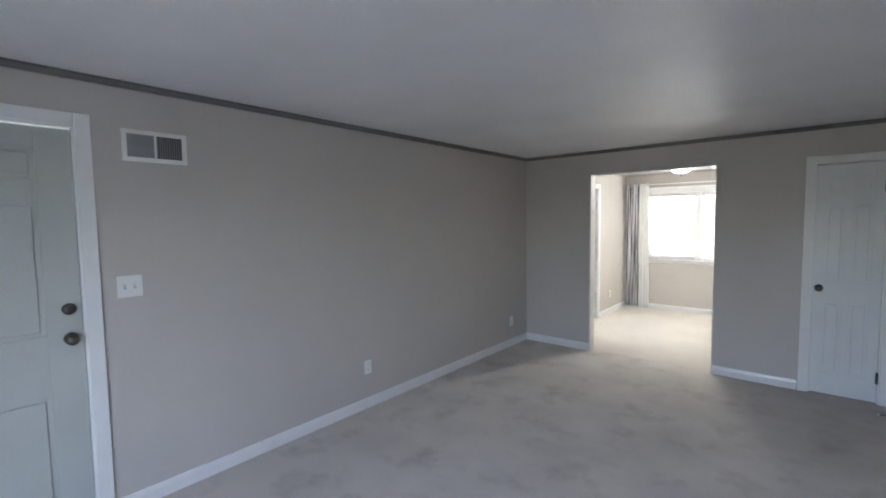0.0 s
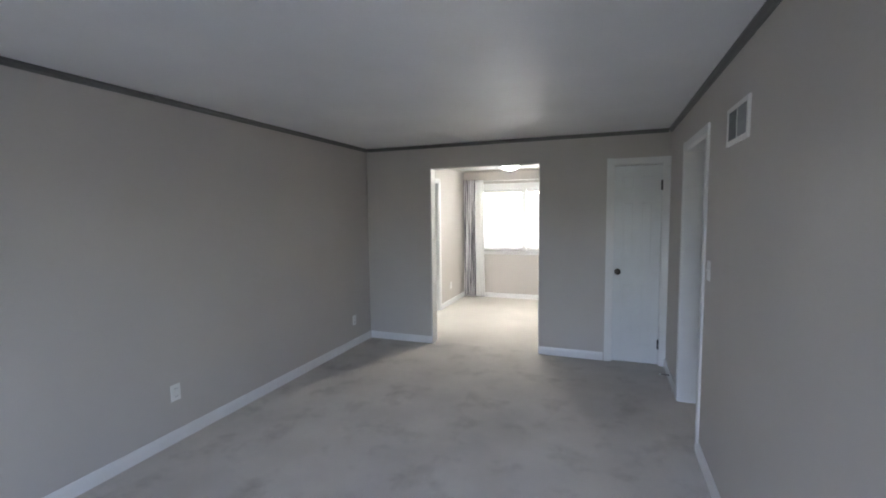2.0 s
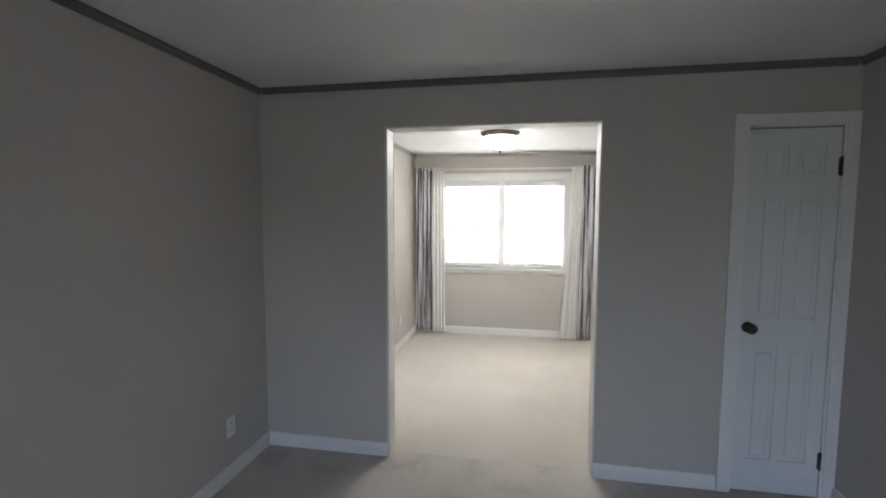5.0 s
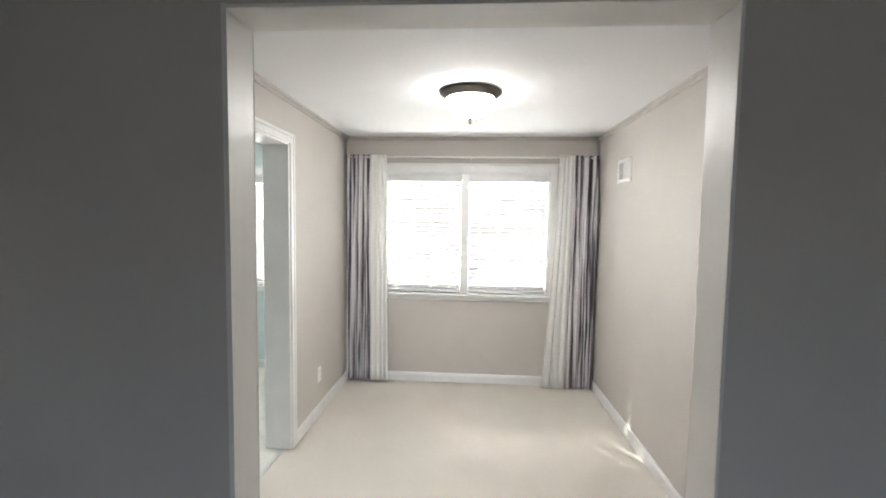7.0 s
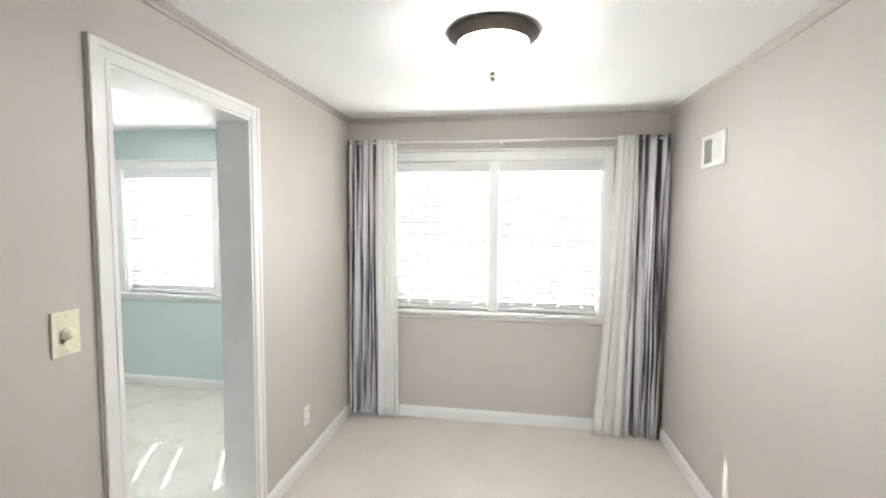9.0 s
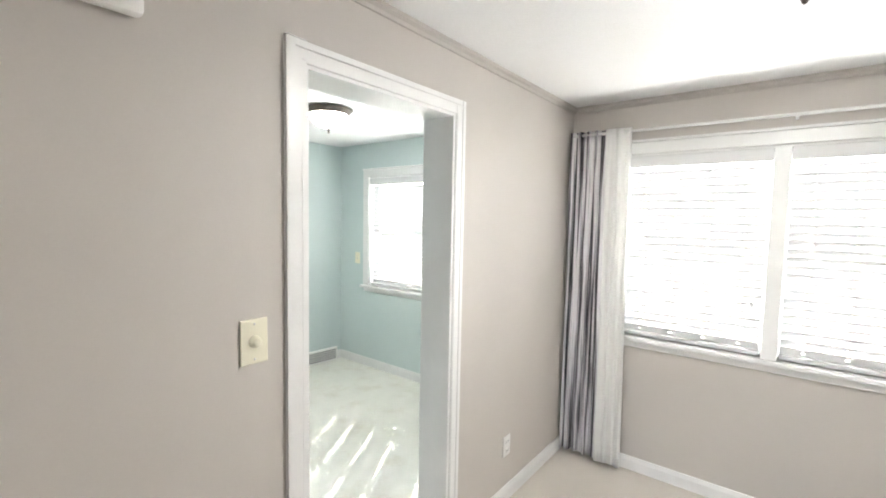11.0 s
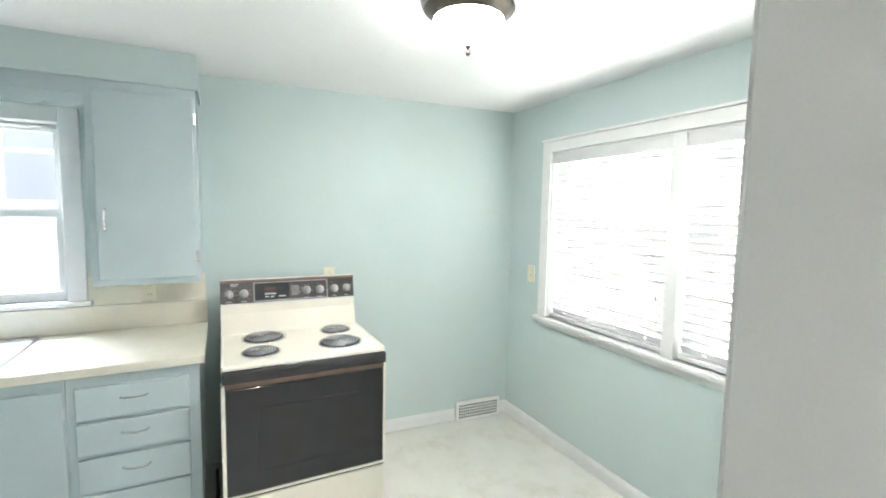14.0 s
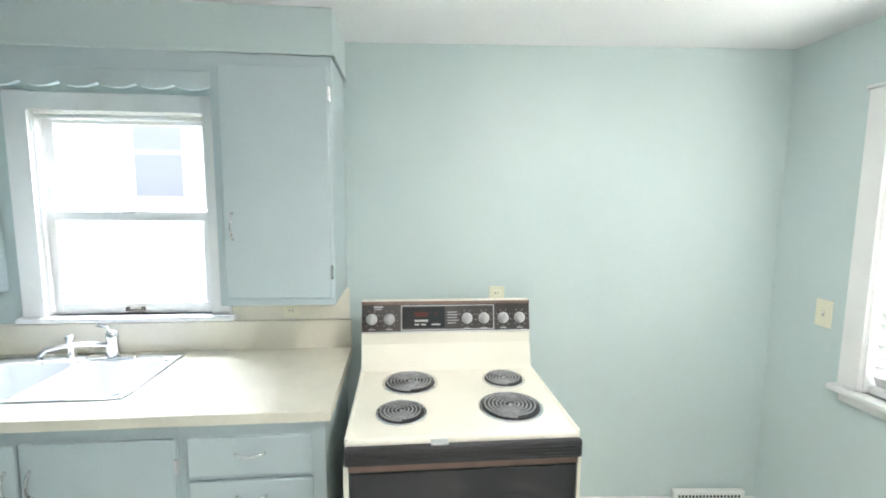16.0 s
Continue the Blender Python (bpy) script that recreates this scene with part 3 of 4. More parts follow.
wall("wall_hall_south", "x", RX + 0.13, 5.2, 2.28, 2.4, 2.40, PAINT, "greige painted hallway wall")
wall("wall_hall_east", "y", 2.4, 5.2, 2.35, 2.47, 2.40, PAINT, "greige painted hallway wall")
wall("wall_bedroom_south", "x", RX + 0.13, 5.2, 5.2, 5.32, 2.40, PAINT, "greige painted wall with the bedroom doorway", [(1.36, 2.14, 0, 2.03)])
wall("wall_bedroom_west", "y", 5.32, DY + 0.14, RX + 0.01, RX + 0.13, 2.40, PAINT, "greige painted bedroom wall")
wall("wall_bedroom_east", "y", 2.28, DY + 0.14, 5.2, 5.32, 2.40, PAINT, "greige painted bedroom wall")
wall("wall_bedroom_north", "x", RX + 0.13, 5.2, DY, DY + 0.16, 2.40, PAINT, "greige painted bedroom wall with a window", [hole(BWIN)])
wall("wall_closet_back", "x", DX1 + 0.12, RX + 0.01, 6.4, 6.5, 2.40, PAINT, "plain closet wall")

# white-painted lining of the wide opening
lining = thing("opening_lining", pose((OPEN[0] + OPEN[1]) / 2, FY, 0), "white painted lining of the wide opening between the rooms", "door frame")
lining["kind"] = "structure"
jambs(lining, OPEN[1] - OPEN[0], OPEN[3], P2 - FY, 0.010, LINING)

# baseboards
baseboard("y", FRONT[1] + 0.066, FY, LX, 0.014), baseboard("y", BY, FRONT[0] - 0.066, LX, 0.014)
baseboard("x", LX + 0.014, OPEN[0] - 0.001, FY, -0.014), baseboard("x", OPEN[1] + 0.001, CLOSET[0] - 0.064, FY, -0.014)
baseboard("y", HALL[1] + 0.064, FY - 0.014, RX, -0.014), baseboard("y", BY, HALL[0] - 0.064, RX, -0.014)
baseboard("x", LX + 0.014, RX - 0.014, BY, 0.014)
baseboard("y", P2 + 0.014, KDOOR[0] - 0.064, DX0, 0.014), baseboard("y", KDOOR[1] + 0.064, DY, DX0, 0.014)
baseboard("y", P2 + 0.014, DY, DX1, -0.014), baseboard("x", DX0 + 0.014, DX1 - 0.014, DY, -0.014)
baseboard("x", DX0 + 0.014, OPEN[0] - 0.001, P2, 0.014), baseboard("x", OPEN[1] + 0.001, DX1 - 0.014, P2, 0.014)
baseboard("x", -4.62, KX1, KY, -0.014)
bb = structure("baseboard", strip("y", 0.9, 2.10, 0, 0.014, 0.002, 0.088), TRIM, "white painted wooden baseboard along the wall", "baseboard")
bb.matrix_basis = wl.matrix_basis.copy()
baseboard("y", KDOOR[1] + 0.064, KY - 0.014, KX1, -0.014)
baseboard("x", RX + 0.13, 5.2, DY, -0.014), baseboard("y", 5.4, DY - 0.014, RX + 0.13, 0.014)

# crown mouldings
lab = "dark grey painted crown moulding under the ceiling"
crown("y", BY, FY, LX, 0.030, LIVING_Z - 0.036, LIVING_Z - 0.001, CROWN, lab)
crown("x", LX + 0.03, RX - 0.03, FY, -0.030, LIVING_Z - 0.036, LIVING_Z - 0.001, CROWN, lab)
crown("y", BY, FY, RX, -0.030, LIVING_Z - 0.036, LIVING_Z - 0.001, CROWN, lab)
lab = "greige painted crown moulding under the ceiling"
crown("y", P2, DY, DX0, 0.028, DINING_Z - 0.036, DINING_Z - 0.001, CROWN_LIGHT, lab)
crown("y", P2, DY, DX1, -0.028, DINING_Z - 0.036, DINING_Z - 0.001, CROWN_LIGHT, lab)
crown("x", DX0 + 0.028, DX1 - 0.028, DY, -0.028, DINING_Z - 0.036, DINING_Z - 0.001, CROWN_LIGHT, lab)

# ---------------------------------------------------------------- doors and frames


def frame_at(name, m, w, top, depth, label, width=0.062, both=True, fluted=True, stop=False):
    f = thing(name, m, label, "door frame")
    f["kind"] = "structure"
    casing(f, w - 0.012, top - 0.006, width, fluted=fluted)
    jambs(f, w, top, depth)
    if stop:
        for s in (-1, 1):
            part("door_stop_strip", boxes((s * (w / 2 - 0.03), depth * 0.5, 0.003, s * (w / 2 - 0.018), depth * 0.5 + 0.03, top - 0.018), bevel=0.002), TRIM, f)
    return f


frame_at("door_frame_closet", on_wall((CLOSET[0] + CLOSET[1]) / 2, FY, 0, "-y"), CLOSET[1] - CLOSET[0], CLOSET[3], 0.13, "white painted closet door casing", 0.058, fluted=False)
closet = panel_door("door_closet", on_wall((CLOSET[0] + CLOSET[1]) / 2, FY + 0.006, 0, "-y"), CLOSET[1] - CLOSET[0] - 0.040, 2.008, "closed white six-panel closet door with dark hinges", [(0.20, 0.83), (1.00, 1.66), (1.76, 1.92)], -1)
knob_set(closet, -(CLOSET[1] - CLOSET[0]) / 2 + 0.062, 0.945)
frame_at("door_frame_front", on_wall(LX, (FRONT[0] + FRONT[1]) / 2, 0, "+x"), FRONT[1] - FRONT[0], FRONT[3], 0.12, "white painted front door casing", 0.066, fluted=False)
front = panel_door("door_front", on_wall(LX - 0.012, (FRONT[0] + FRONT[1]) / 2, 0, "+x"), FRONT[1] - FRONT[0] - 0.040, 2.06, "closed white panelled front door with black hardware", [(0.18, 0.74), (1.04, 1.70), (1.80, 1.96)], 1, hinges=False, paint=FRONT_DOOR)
knob_set(front, 0.385, 1.012)
part("deadbolt", lathe([(0.030, 0.0), (0.030, -0.012), (0.024, -0.018), (0.020, -0.024), (0.006, -0.025)], "y", 20), BRONZE, front, "dark round deadbolt", pose(0.385, -0.003, 1.163))
part("latch_plate", boxes((0.432, -0.006, 0.985, 0.444, 0.004, 1.04), bevel=0.001), STEEL, front)
hallf = frame_at("door_frame_hall", on_wall(RX, (HALL[0] + HALL[1]) / 2, 0, "-x"), HALL[1] - HALL[0], HALL[3], 0.13, "white painted casing of the hallway opening", 0.062, fluted=False)
frame_at("door_frame_kitchen", on_wall(DX0, (KDOOR[0] + KDOOR[1]) / 2, 0, "+x"), KDOOR[1] - KDOOR[0], KDOOR[3], 0.160, "white moulded casing of the kitchen doorway", 0.064)
kf = thing("door_frame_kitchen_inner", on_wall(KX1, (KDOOR[0] + KDOOR[1]) / 2, 0, "-x"), "white casing round the kitchen side of the doorway", "door frame")
kf["kind"] = "structure"
casing(kf, KDOOR[1] - KDOOR[0] - 0.012, KDOOR[3] - 0.006, 0.064)
bf = frame_at("door_frame_bedroom", on_wall(1.75, 5.2, 0, "-y"), 0.78, 2.03, 0.12, "white painted bedroom doorway with dark hinges", 0.058, fluted=False, stop=True)
for z in (0.24, 1.82):
    part("hinge", boxes((-0.374, 0.075, z - 0.045, -0.366, 0.118, z + 0.045), bevel=0.001), BLACK, bf, "dark metal hinge leaf")

# ---------------------------------------------------------------- living room things
outlet(on_wall(LX, 2.912, 0.350, "+x"), "white duplex outlet on the long living room wall")
outlet(on_wall(LX, 5.205, 0.312, "+x"), "white duplex outlet near the room corner")
switch(on_wall(LX, 1.270, 1.246, "+x"), 2, "white double toggle switch beside the front door")
switch(on_wall(RX, 3.775, 1.205, "-x"), 1, "white toggle switch beside the hallway opening")
wall_vent(on_wall(LX, 1.430, 2.013, "+x"), 0.32, 0.172, "white framed wall vent beside the front door")
wall_vent(on_wall(RX, 3.270, 1.972, "-x"), 0.36, 0.185, "white framed wall vent beside the hallway opening")
stop = thing("door_stop", on_wall(RX - 0.014, 5.20, 0.05, "-x"), "dark spring door stop screwed to the baseboard", "door stop")
part("base", lathe([(0.011, 0), (0.011, -0.004), (0.006, -0.008)], "y", 14), BLACK, stop)
part("spring", tube([(0.005 * math.cos(i * 0.9), -0.008 - 0.0006 * i, 0.005 * math.sin(i * 0.9)) for i in range(95)], 0.0013, 5), BLACK, stop)
part("tip", lathe([(0.006, -0.064), (0.008, -0.066), (0.008, -0.076), (0.005, -0.079)], "y", 14), WHITEP, stop, "pale rubber tip")

window("window_living", pose(0.15, BY, 0, 0, 0, 180), 1.6, 0.45, 2.0, "white framed picture window behind the entrance", 2, False, depth=0.10)

# ---------------------------------------------------------------- dining room things
window("window_dining", pose(DWIN[0], DY, 0), DWIN[1], DWIN[2], DWIN[3], "white double-hung double window with tilted white blinds")
rod = thing("curtain_rod", pose((DX0 + DX1) / 2, DY - 0.075, 2.118), "thin white curtain rod above the window", "curtain rod")
part("rod", tube([(-1.145, 0, 0), (1.145, 0, 0)], 0.009, 12), WHITEP, rod)
for x in (-1.12, 0.0, 1.12):
    part("bracket", boxes((x - 0.008, -0.004, -0.014, x + 0.008, 0.075, 0.002), bevel=0.002), WHITEP, rod)
curtain("curtain", pose(-1.905, DY - 0.075, 0.035), 0.235, 0.225, 2.105, 4, 0.034, DRAPE, "grey and white streaked drape hanging from the rod", seed=3)
curtain("curtain", pose(0.155, DY - 0.085, 0.012), 0.235, 0.26, 2.125, 4, 0.034, DRAPE, "grey and white streaked drape hanging from the rod", lean=-0.02, seed=5)
curtain("sheer_curtain", pose(-1.68, DY - 0.085, 0.025), 0.15, 0.165, 2.115, 4, 0.010, SHEER, "white sheer curtain beside the drape", seed=7)
curtain("sheer_curtain", pose(0.035, DY - 0.090, 0.008), 0.145, 0.235, 2.13, 4, 0.011, SHEER, "white sheer curtain flaring out towards the floor", lean=-0.115, seed=9)
ceiling_lamp(-0.764, 7.155, DINING_Z, 0.185, 0.19, "flush ceiling lamp with a bronze ring and white glass bowl, lit")
wall_vent(on_wall(DX1, 7.905, 1.940, "-x"), 0.27, 0.176, "white framed wall vent in the dining room", WHITEP)
chime = thing("door_chime", on_wall(DX0, 5.93, 2.095, "+x"), "plain white door chime box high on the wall", "door chime")
part("cover", boxes((-0.16, -0.045, -0.095, 0.16, -0.004, 0.095), bevel=0.014), WHITEP, chime)
part("back_plate", boxes((-0.15, -0.005, -0.085, 0.15, 0, 0.085)), WHITEP, chime)
dim = plate("dimmer_switch", on_wall(DX0, 6.345, 1.222, "+x"), 0.080, 0.128, "ivory rotary dimmer beside the kitchen doorway", IVORY, "dimmer")
part("knob", lathe([(0.018, -0.006), (0.017, -0.014), (0.013, -0.015), (0.012, -0.026), (0.009, -0.029), (0.002, -0.0295)], "y", 24), IVORY, dim, "ivory round knob")
for z in (-0.05, 0.05):
    part("screw", lathe([(0.003, -0.0065), (0.003, -0.008), (0.001, -0.0083)], "y", 10), STEEL, dim, "", pose(0, 0, z))
outlet(on_wall(DX0, 7.80, 0.320, "+x"), "white duplex outlet low on the dining room wall")
th = thing("thermostat", on_wall(DX1, 6.42, 1.335, "-x"), "round white wall thermostat with a clear cap", "thermostat")
part("base_ring", lathe([(0.050, 0), (0.050, -0.008), (0.046, -0.012), (0.030, -0.013)], "y", 32), WHITEP, th)
part("body", lathe([(0.040, -0.010), (0.039, -0.036), (0.034, -0.046), (0.018, -0.048)], "y", 32), WHITEP, th)
part("dial", lathe([(0.017, -0.046), (0.017, -0.056), (0.013, -0.060), (0.002, -0.061)], "y", 24), CHROME, th, "clear shiny dial")

# ---------------------------------------------------------------- bedroom seen through the hallway
window("window_bedroom", pose(BWIN[0], DY, 0), BWIN[1], BWIN[2], BWIN[3], "white framed bedroom window with tilted white blinds", 1)
floor_register(on_wall(2.66, DY - 0.014, 0, "-y"), 0.30, 0.13, "white slotted register at the bedroom baseboard", 4, 10)

# ---------------------------------------------------------------- kitchen
window("window_kitchen", pose(KWIN[0], KY, 0), KWIN[1], KWIN[2], KWIN[3], "white double window with tilted white blinds in the kitchen")
ceiling_lamp(-3.305, 7.645, KITCHEN_Z, 0.165, 0.17, "flush ceiling lamp with a bronze ring and white glass bowl, lit")
switch(on_wall(-4.335, KY, 1.135, "-y"), 1, "ivory toggle switch beside the kitchen window", IVORY)
floor_register(wl.matrix_basis @ on_wall(0.014, 1.845, 0, "+x"), 0.37, 0.145, "white slotted register at the kitchen baseboard", 5, 18)
outlet(wl.matrix_basis @ pose(0, 0.74, 1.135, 0, 0, 90), "ivory outlet just above the stove", IVORY)

sw = thing("window_sink", pose(WSX, SWIN_Y, 0, 0, 0, 90), "white double-hung window above the sink", "window")
sw["kind"] = "structure"
hw = SWIN_W / 2
for s in (-1, 1):
    part("casing", boxes((s * (hw - 0.012), -0.020, SWIN_Z0, s * (hw + 0.072), 0, SWIN_Z1 + 0.06), bevel=0.004), TRIM, sw)
    part("reveal", boxes((s * (hw - 0.012), 0.0, SWIN_Z0, s * hw, 0.15, SWIN_Z1)), TRIM, sw)
    part("stop_bead", boxes((s * (hw - 0.022), 0.010, SWIN_Z0, s * (hw - 0.012), 0.034, SWIN_Z1 - 0.012), bevel=0.003), TRIM, sw)
part("head_casing", boxes((-hw + 0.012, -0.019, SWIN_Z1 - 0.02, hw - 0.012, 0, SWIN_Z1 + 0.059), bevel=0.004), TRIM, sw)
part("head_reveal", boxes((-hw + 0.012, 0.0, SWIN_Z1 - 0.02, hw - 0.012, 0.15, SWIN_Z1)), TRIM, sw)
part("window_sill", boxes((-hw - 0.095, -0.045, SWIN_Z0 - 0.024, hw + 0.095, 0.15, SWIN_Z0), bevel=0.006), TRIM, sw)
part("roller_shade", tube([(-hw + 0.03, 0.014, SWIN_Z1 - 0.040), (hw - 0.03, 0.014, SWIN_Z1 - 0.040)], 0.012, 14), WHITEP, sw, "rolled-up white shade")
sash_pair(sw, -hw + 0.014, hw - 0.014, SWIN_Z0, SWIN_Z1 - 0.02, 0.036)

# worktop with a cut-out for the sink
CT, CF, CR, CL = 0.888, -4.100, 6.735, 4.60
SX0, SX1, SY0, SY1 = -4.70, -4.235, 5.22, 5.985
top = thing("kitchen_worktop", pose(CF, CR, CT), "cream laminate worktop with a low backsplash", "worktop")


def wt(x0, y0, x1, y1):
    return (x0 - CF, y0 - CR, -0.038, x1 - CF, y1 - CR, 0)


for piece in (wt(WSX + 0.002, SY1, CF - 0.012, CR), wt(WSX + 0.002, CL, CF - 0.012, SY0), wt(WSX + 0.002, SY0, SX0, SY1), wt(SX1, SY0, CF - 0.012, SY1)):
    part("slab", boxes(piece), LAM, top)
part("front_edge", boxes((-0.0125, CL - CR, -0.040, 0, 0.0, 0.0005), bevel=0.004), LAM, top)
part("backsplash", boxes((WSX + 0.001 - CF, CL - CR, 0.0005, WSX + 0.022 - CF, 0, 0.14), bevel=0.004), LAM, top)
part("splash_panel", boxes((WSX + 0.0005 - CF, SWIN_Y + hw + 0.075 - CR, 0.141, WSX + 0.006 - CF, 0, 0.295), bevel=0.001), LAM, top)
outlet(on_wall(WSX + 0.006, 6.45, 1.10, "+x"), "ivory outlet on the cream backsplash", IVORY)

sink = thing("kitchen_sink", pose(0, 0, CT), "white double-bowl enamel sink with a steel rim", "sink")
mid = (SY0 + SY1) / 2


def bowl(y0, y1):
    bm = bmesh.new()
    rows = []
    for inset, z in ((0, 0.004), (0.012, -0.004), (0.022, -0.12), (0.05, -0.165)):
        row = []
        x0, x1, a, b, r = SX0 + 0.075 + inset, SX1 - 0.025 - inset, y0 + inset, y1 - inset, 0.05
        for cx, cy, st in ((x1 - r, b - r, 0), (x0 + r, b - r, 90), (x0 + r, a + r, 180), (x1 - r, a + r, 270)):
            for k in range(6):
                an = radians(st + 18 * k)
                row.append(bm.verts.new((cx + r * math.cos(an), cy + r * math.sin(an), z)))
        rows.append(row)
    n_ = len(rows[0])
    for p, q in zip(rows, rows[1:]):
        for i in range(n_):
            bm.faces.new((p[i], p[(i + 1) % n_], q[(i + 1) % n_], q[i])).smooth = True
    bm.faces.new(rows[-1])
    bmesh.ops.recalc_face_normals(bm, faces=bm.faces)
    bmesh.ops.reverse_faces(bm, faces=bm.faces)
    return bm


for a, b in ((SY0 + 0.025, mid - 0.012), (mid + 0.012, SY1 - 0.03)):
    bw = part("bowl", bowl(a, b), SINKW, sink)
    part("drain", lathe([(0.04, -0.1645), (0.042, -0.162), (0.03, -0.163), (0.005, -0.1635)], steps=20), STEEL, bw, "steel drain", pose((SX0 + SX1) / 2 + 0.02, (a + b) / 2, 0))
part("deck", boxes((SX0 + 0.008, SY0 + 0.008, -0.004, SX0 + 0.078, SY1 - 0.008, 0.0045), (SX1 - 0.028, SY0 + 0.008, -0.004, SX1 - 0.008, SY1 - 0.008, 0.0045),
                   (SX0 + 0.078, mid - 0.014, -0.004, SX1 - 0.028, mid + 0.014, 0.0044), (SX0 + 0.078, SY0 + 0.008, -0.004, SX1 - 0.028, SY0 + 0.028, 0.0044), (SX0 + 0.078, SY1 - 0.033, -0.004, SX1 - 0.028, SY1 - 0.008, 0.0044)), SINKW, sink)
part("rim", tube([(SX0, SY0, 0.002), (SX1, SY0, 0.002), (SX1, SY1 - 0.05, 0.002), (SX1 - 0.015, SY1 - 0.015, 0.002), (SX1 - 0.05, SY1, 0.002), (SX0, SY1, 0.002), (SX0, SY0, 0.002)], 0.0055, 8), STEEL, sink, "thin steel rim")
FX, FYY = SX0 + 0.045, 5.70
fau = thing("kitchen_faucet", pose(FX, FYY, CT + 0.005), "chrome single-lever faucet on the sink deck", "faucet")
part("base_plate", boxes((-0.026, -0.105, 0, 0.026, 0.105, 0.012), bevel=0.005), CHROME, fau)
part("body", lathe([(0.026, 0.010), (0.024, 0.03), (0.023, 0.085), (0.025, 0.09), (0.024, 0.12), (0.014, 0.128)], steps=24), CHROME, fau)
part("spout", tube([(0.01, -0.01, 0.065), (0.05, -0.06, 0.085), (0.10, -0.13, 0.092), (0.135, -0.175, 0.088), (0.145, -0.19, 0.07), (0.146, -0.192, 0.052)], 0.0105, 12), CHROME, fau)
part("aerator", lathe([(0.014, 0.035), (0.014, 0.06), (0.010, 0.064)], steps=16), CHROME, fau, "", pose(0.146, -0.192, 0))
part("lever", tube([(0.0, 0.0, 0.12), (-0.004, -0.02, 0.140), (-0.004, -0.06, 0.150)], 0.007, 10), CHROME, fau)
spr = thing("sink_sprayer", pose(FX, FYY - 0.175, CT + 0.005), "chrome side sprayer on the sink deck", "sprayer")
part("holder", lathe([(0.022, 0), (0.020, 0.012), (0.014, 0.03), (0.012, 0.034)], steps=18), CHROME, spr)
part("head", lathe([(0.010, 0.03), (0.012, 0.07), (0.018, 0.085), (0.020, 0.10), (0.012, 0.11)], steps=18), CHROME, spr)


def bow_handle(parent, x, y, z, upright=False, span=0.10):
    """A bowed chrome pull on a face towards +x."""
    pts = []
    for i in range(13):
        f = i / 12 - 0.5
        o = 0.024 * math.cos(f * math.pi) ** 0.7 if abs(f) < 0.5 else 0.0
        pts.append((x + o, y, z + f * span) if upright else (x + o, y + f * span, z))
    part("handle", tube(pts, 0.0055, 8), CHROME, parent, "bowed chrome handle")


BX, BR = -4.130, 6.712
base = thing("drawer_cabinet", pose(BX, 0, 0), "aqua painted base cabinet with a stack of drawers", "cabinet", "kitchen base cabinets")
part("body", boxes((WSX + 0.01 - BX, 6.222, 0.10, 0, BR, CT - 0.0405), bevel=0.002), CAB, base)
# The shade under the cabinets is put into the kick's near-black colour.
part("toe_kick", boxes((WSX + 0.01 - BX, 6.222, 0.0, -0.07, BR - 0.004, 0.10)), DARK, base, "recessed toe kick, its shade painted dark")
for z0, z1 in ((0.655, 0.797), (0.497, 0.639), (0.330, 0.482), (0.135, 0.315)):
    dr = part("drawer", boxes((0.0, 6.252, z0, 0.018, 6.668, z1), bevel=0.005), CAB, base)
    bow_handle(dr, 0.017, 6.46, (z0 + z1) / 2 + 0.012)
for name, y0, y1, hy in (("base_cabinet", 5.235, 6.222, None), ("base_cabinet", CL, 5.235, 5.19)):
    b = thing(name, pose(BX, 0, 0), "aqua painted base cabinet with flat doors" if hy else "aqua painted sink cabinet with two flat doors", "cabinet", "kitchen base cabinets")
    if hy:
        part("body", boxes((WSX + 0.01 - BX, y0, 0.10, 0, y1 - 0.001, CT - 0.0405), bevel=0.002), CAB, b)
    else:
        part("body", boxes((WSX + 0.01 - BX, y0, 0.10, 0, y1 - 0.001, CT - 0.20), (-0.10, y0 + 0.001, CT - 0.20, 0, y1 - 0.002, CT - 0.0405)), CAB, b)
    part("toe_kick", boxes((WSX + 0.01 - BX, y0, 0.0, -0.07, y1 - 0.001, 0.10)), DARK, b, "recessed toe kick, its shade painted dark")
    doors = [(y0 + 0.02, y1 - 0.02, hy)] if hy else [(y0 + 0.012, 5.716, 5.683), (5.728, y1 - 0.008, 5.760)]
    for a, c, h_ in doors:
        d = part("door", boxes((0.0, a, 0.135, 0.018, c, 0.797), bevel=0.005), CAB, b)
        bow_handle(d, 0.017, h_, 0.66, True)
        hy2 = c if abs(h_ - a) < abs(h_ - c) else a
        for z in (0.22, 0.70):
            part("hinge", boxes((0.010, hy2 - 0.004, z - 0.025, 0.021, hy2 + 0.008, z + 0.025), bevel=0.002), STEEL, d, "small chrome hinge")

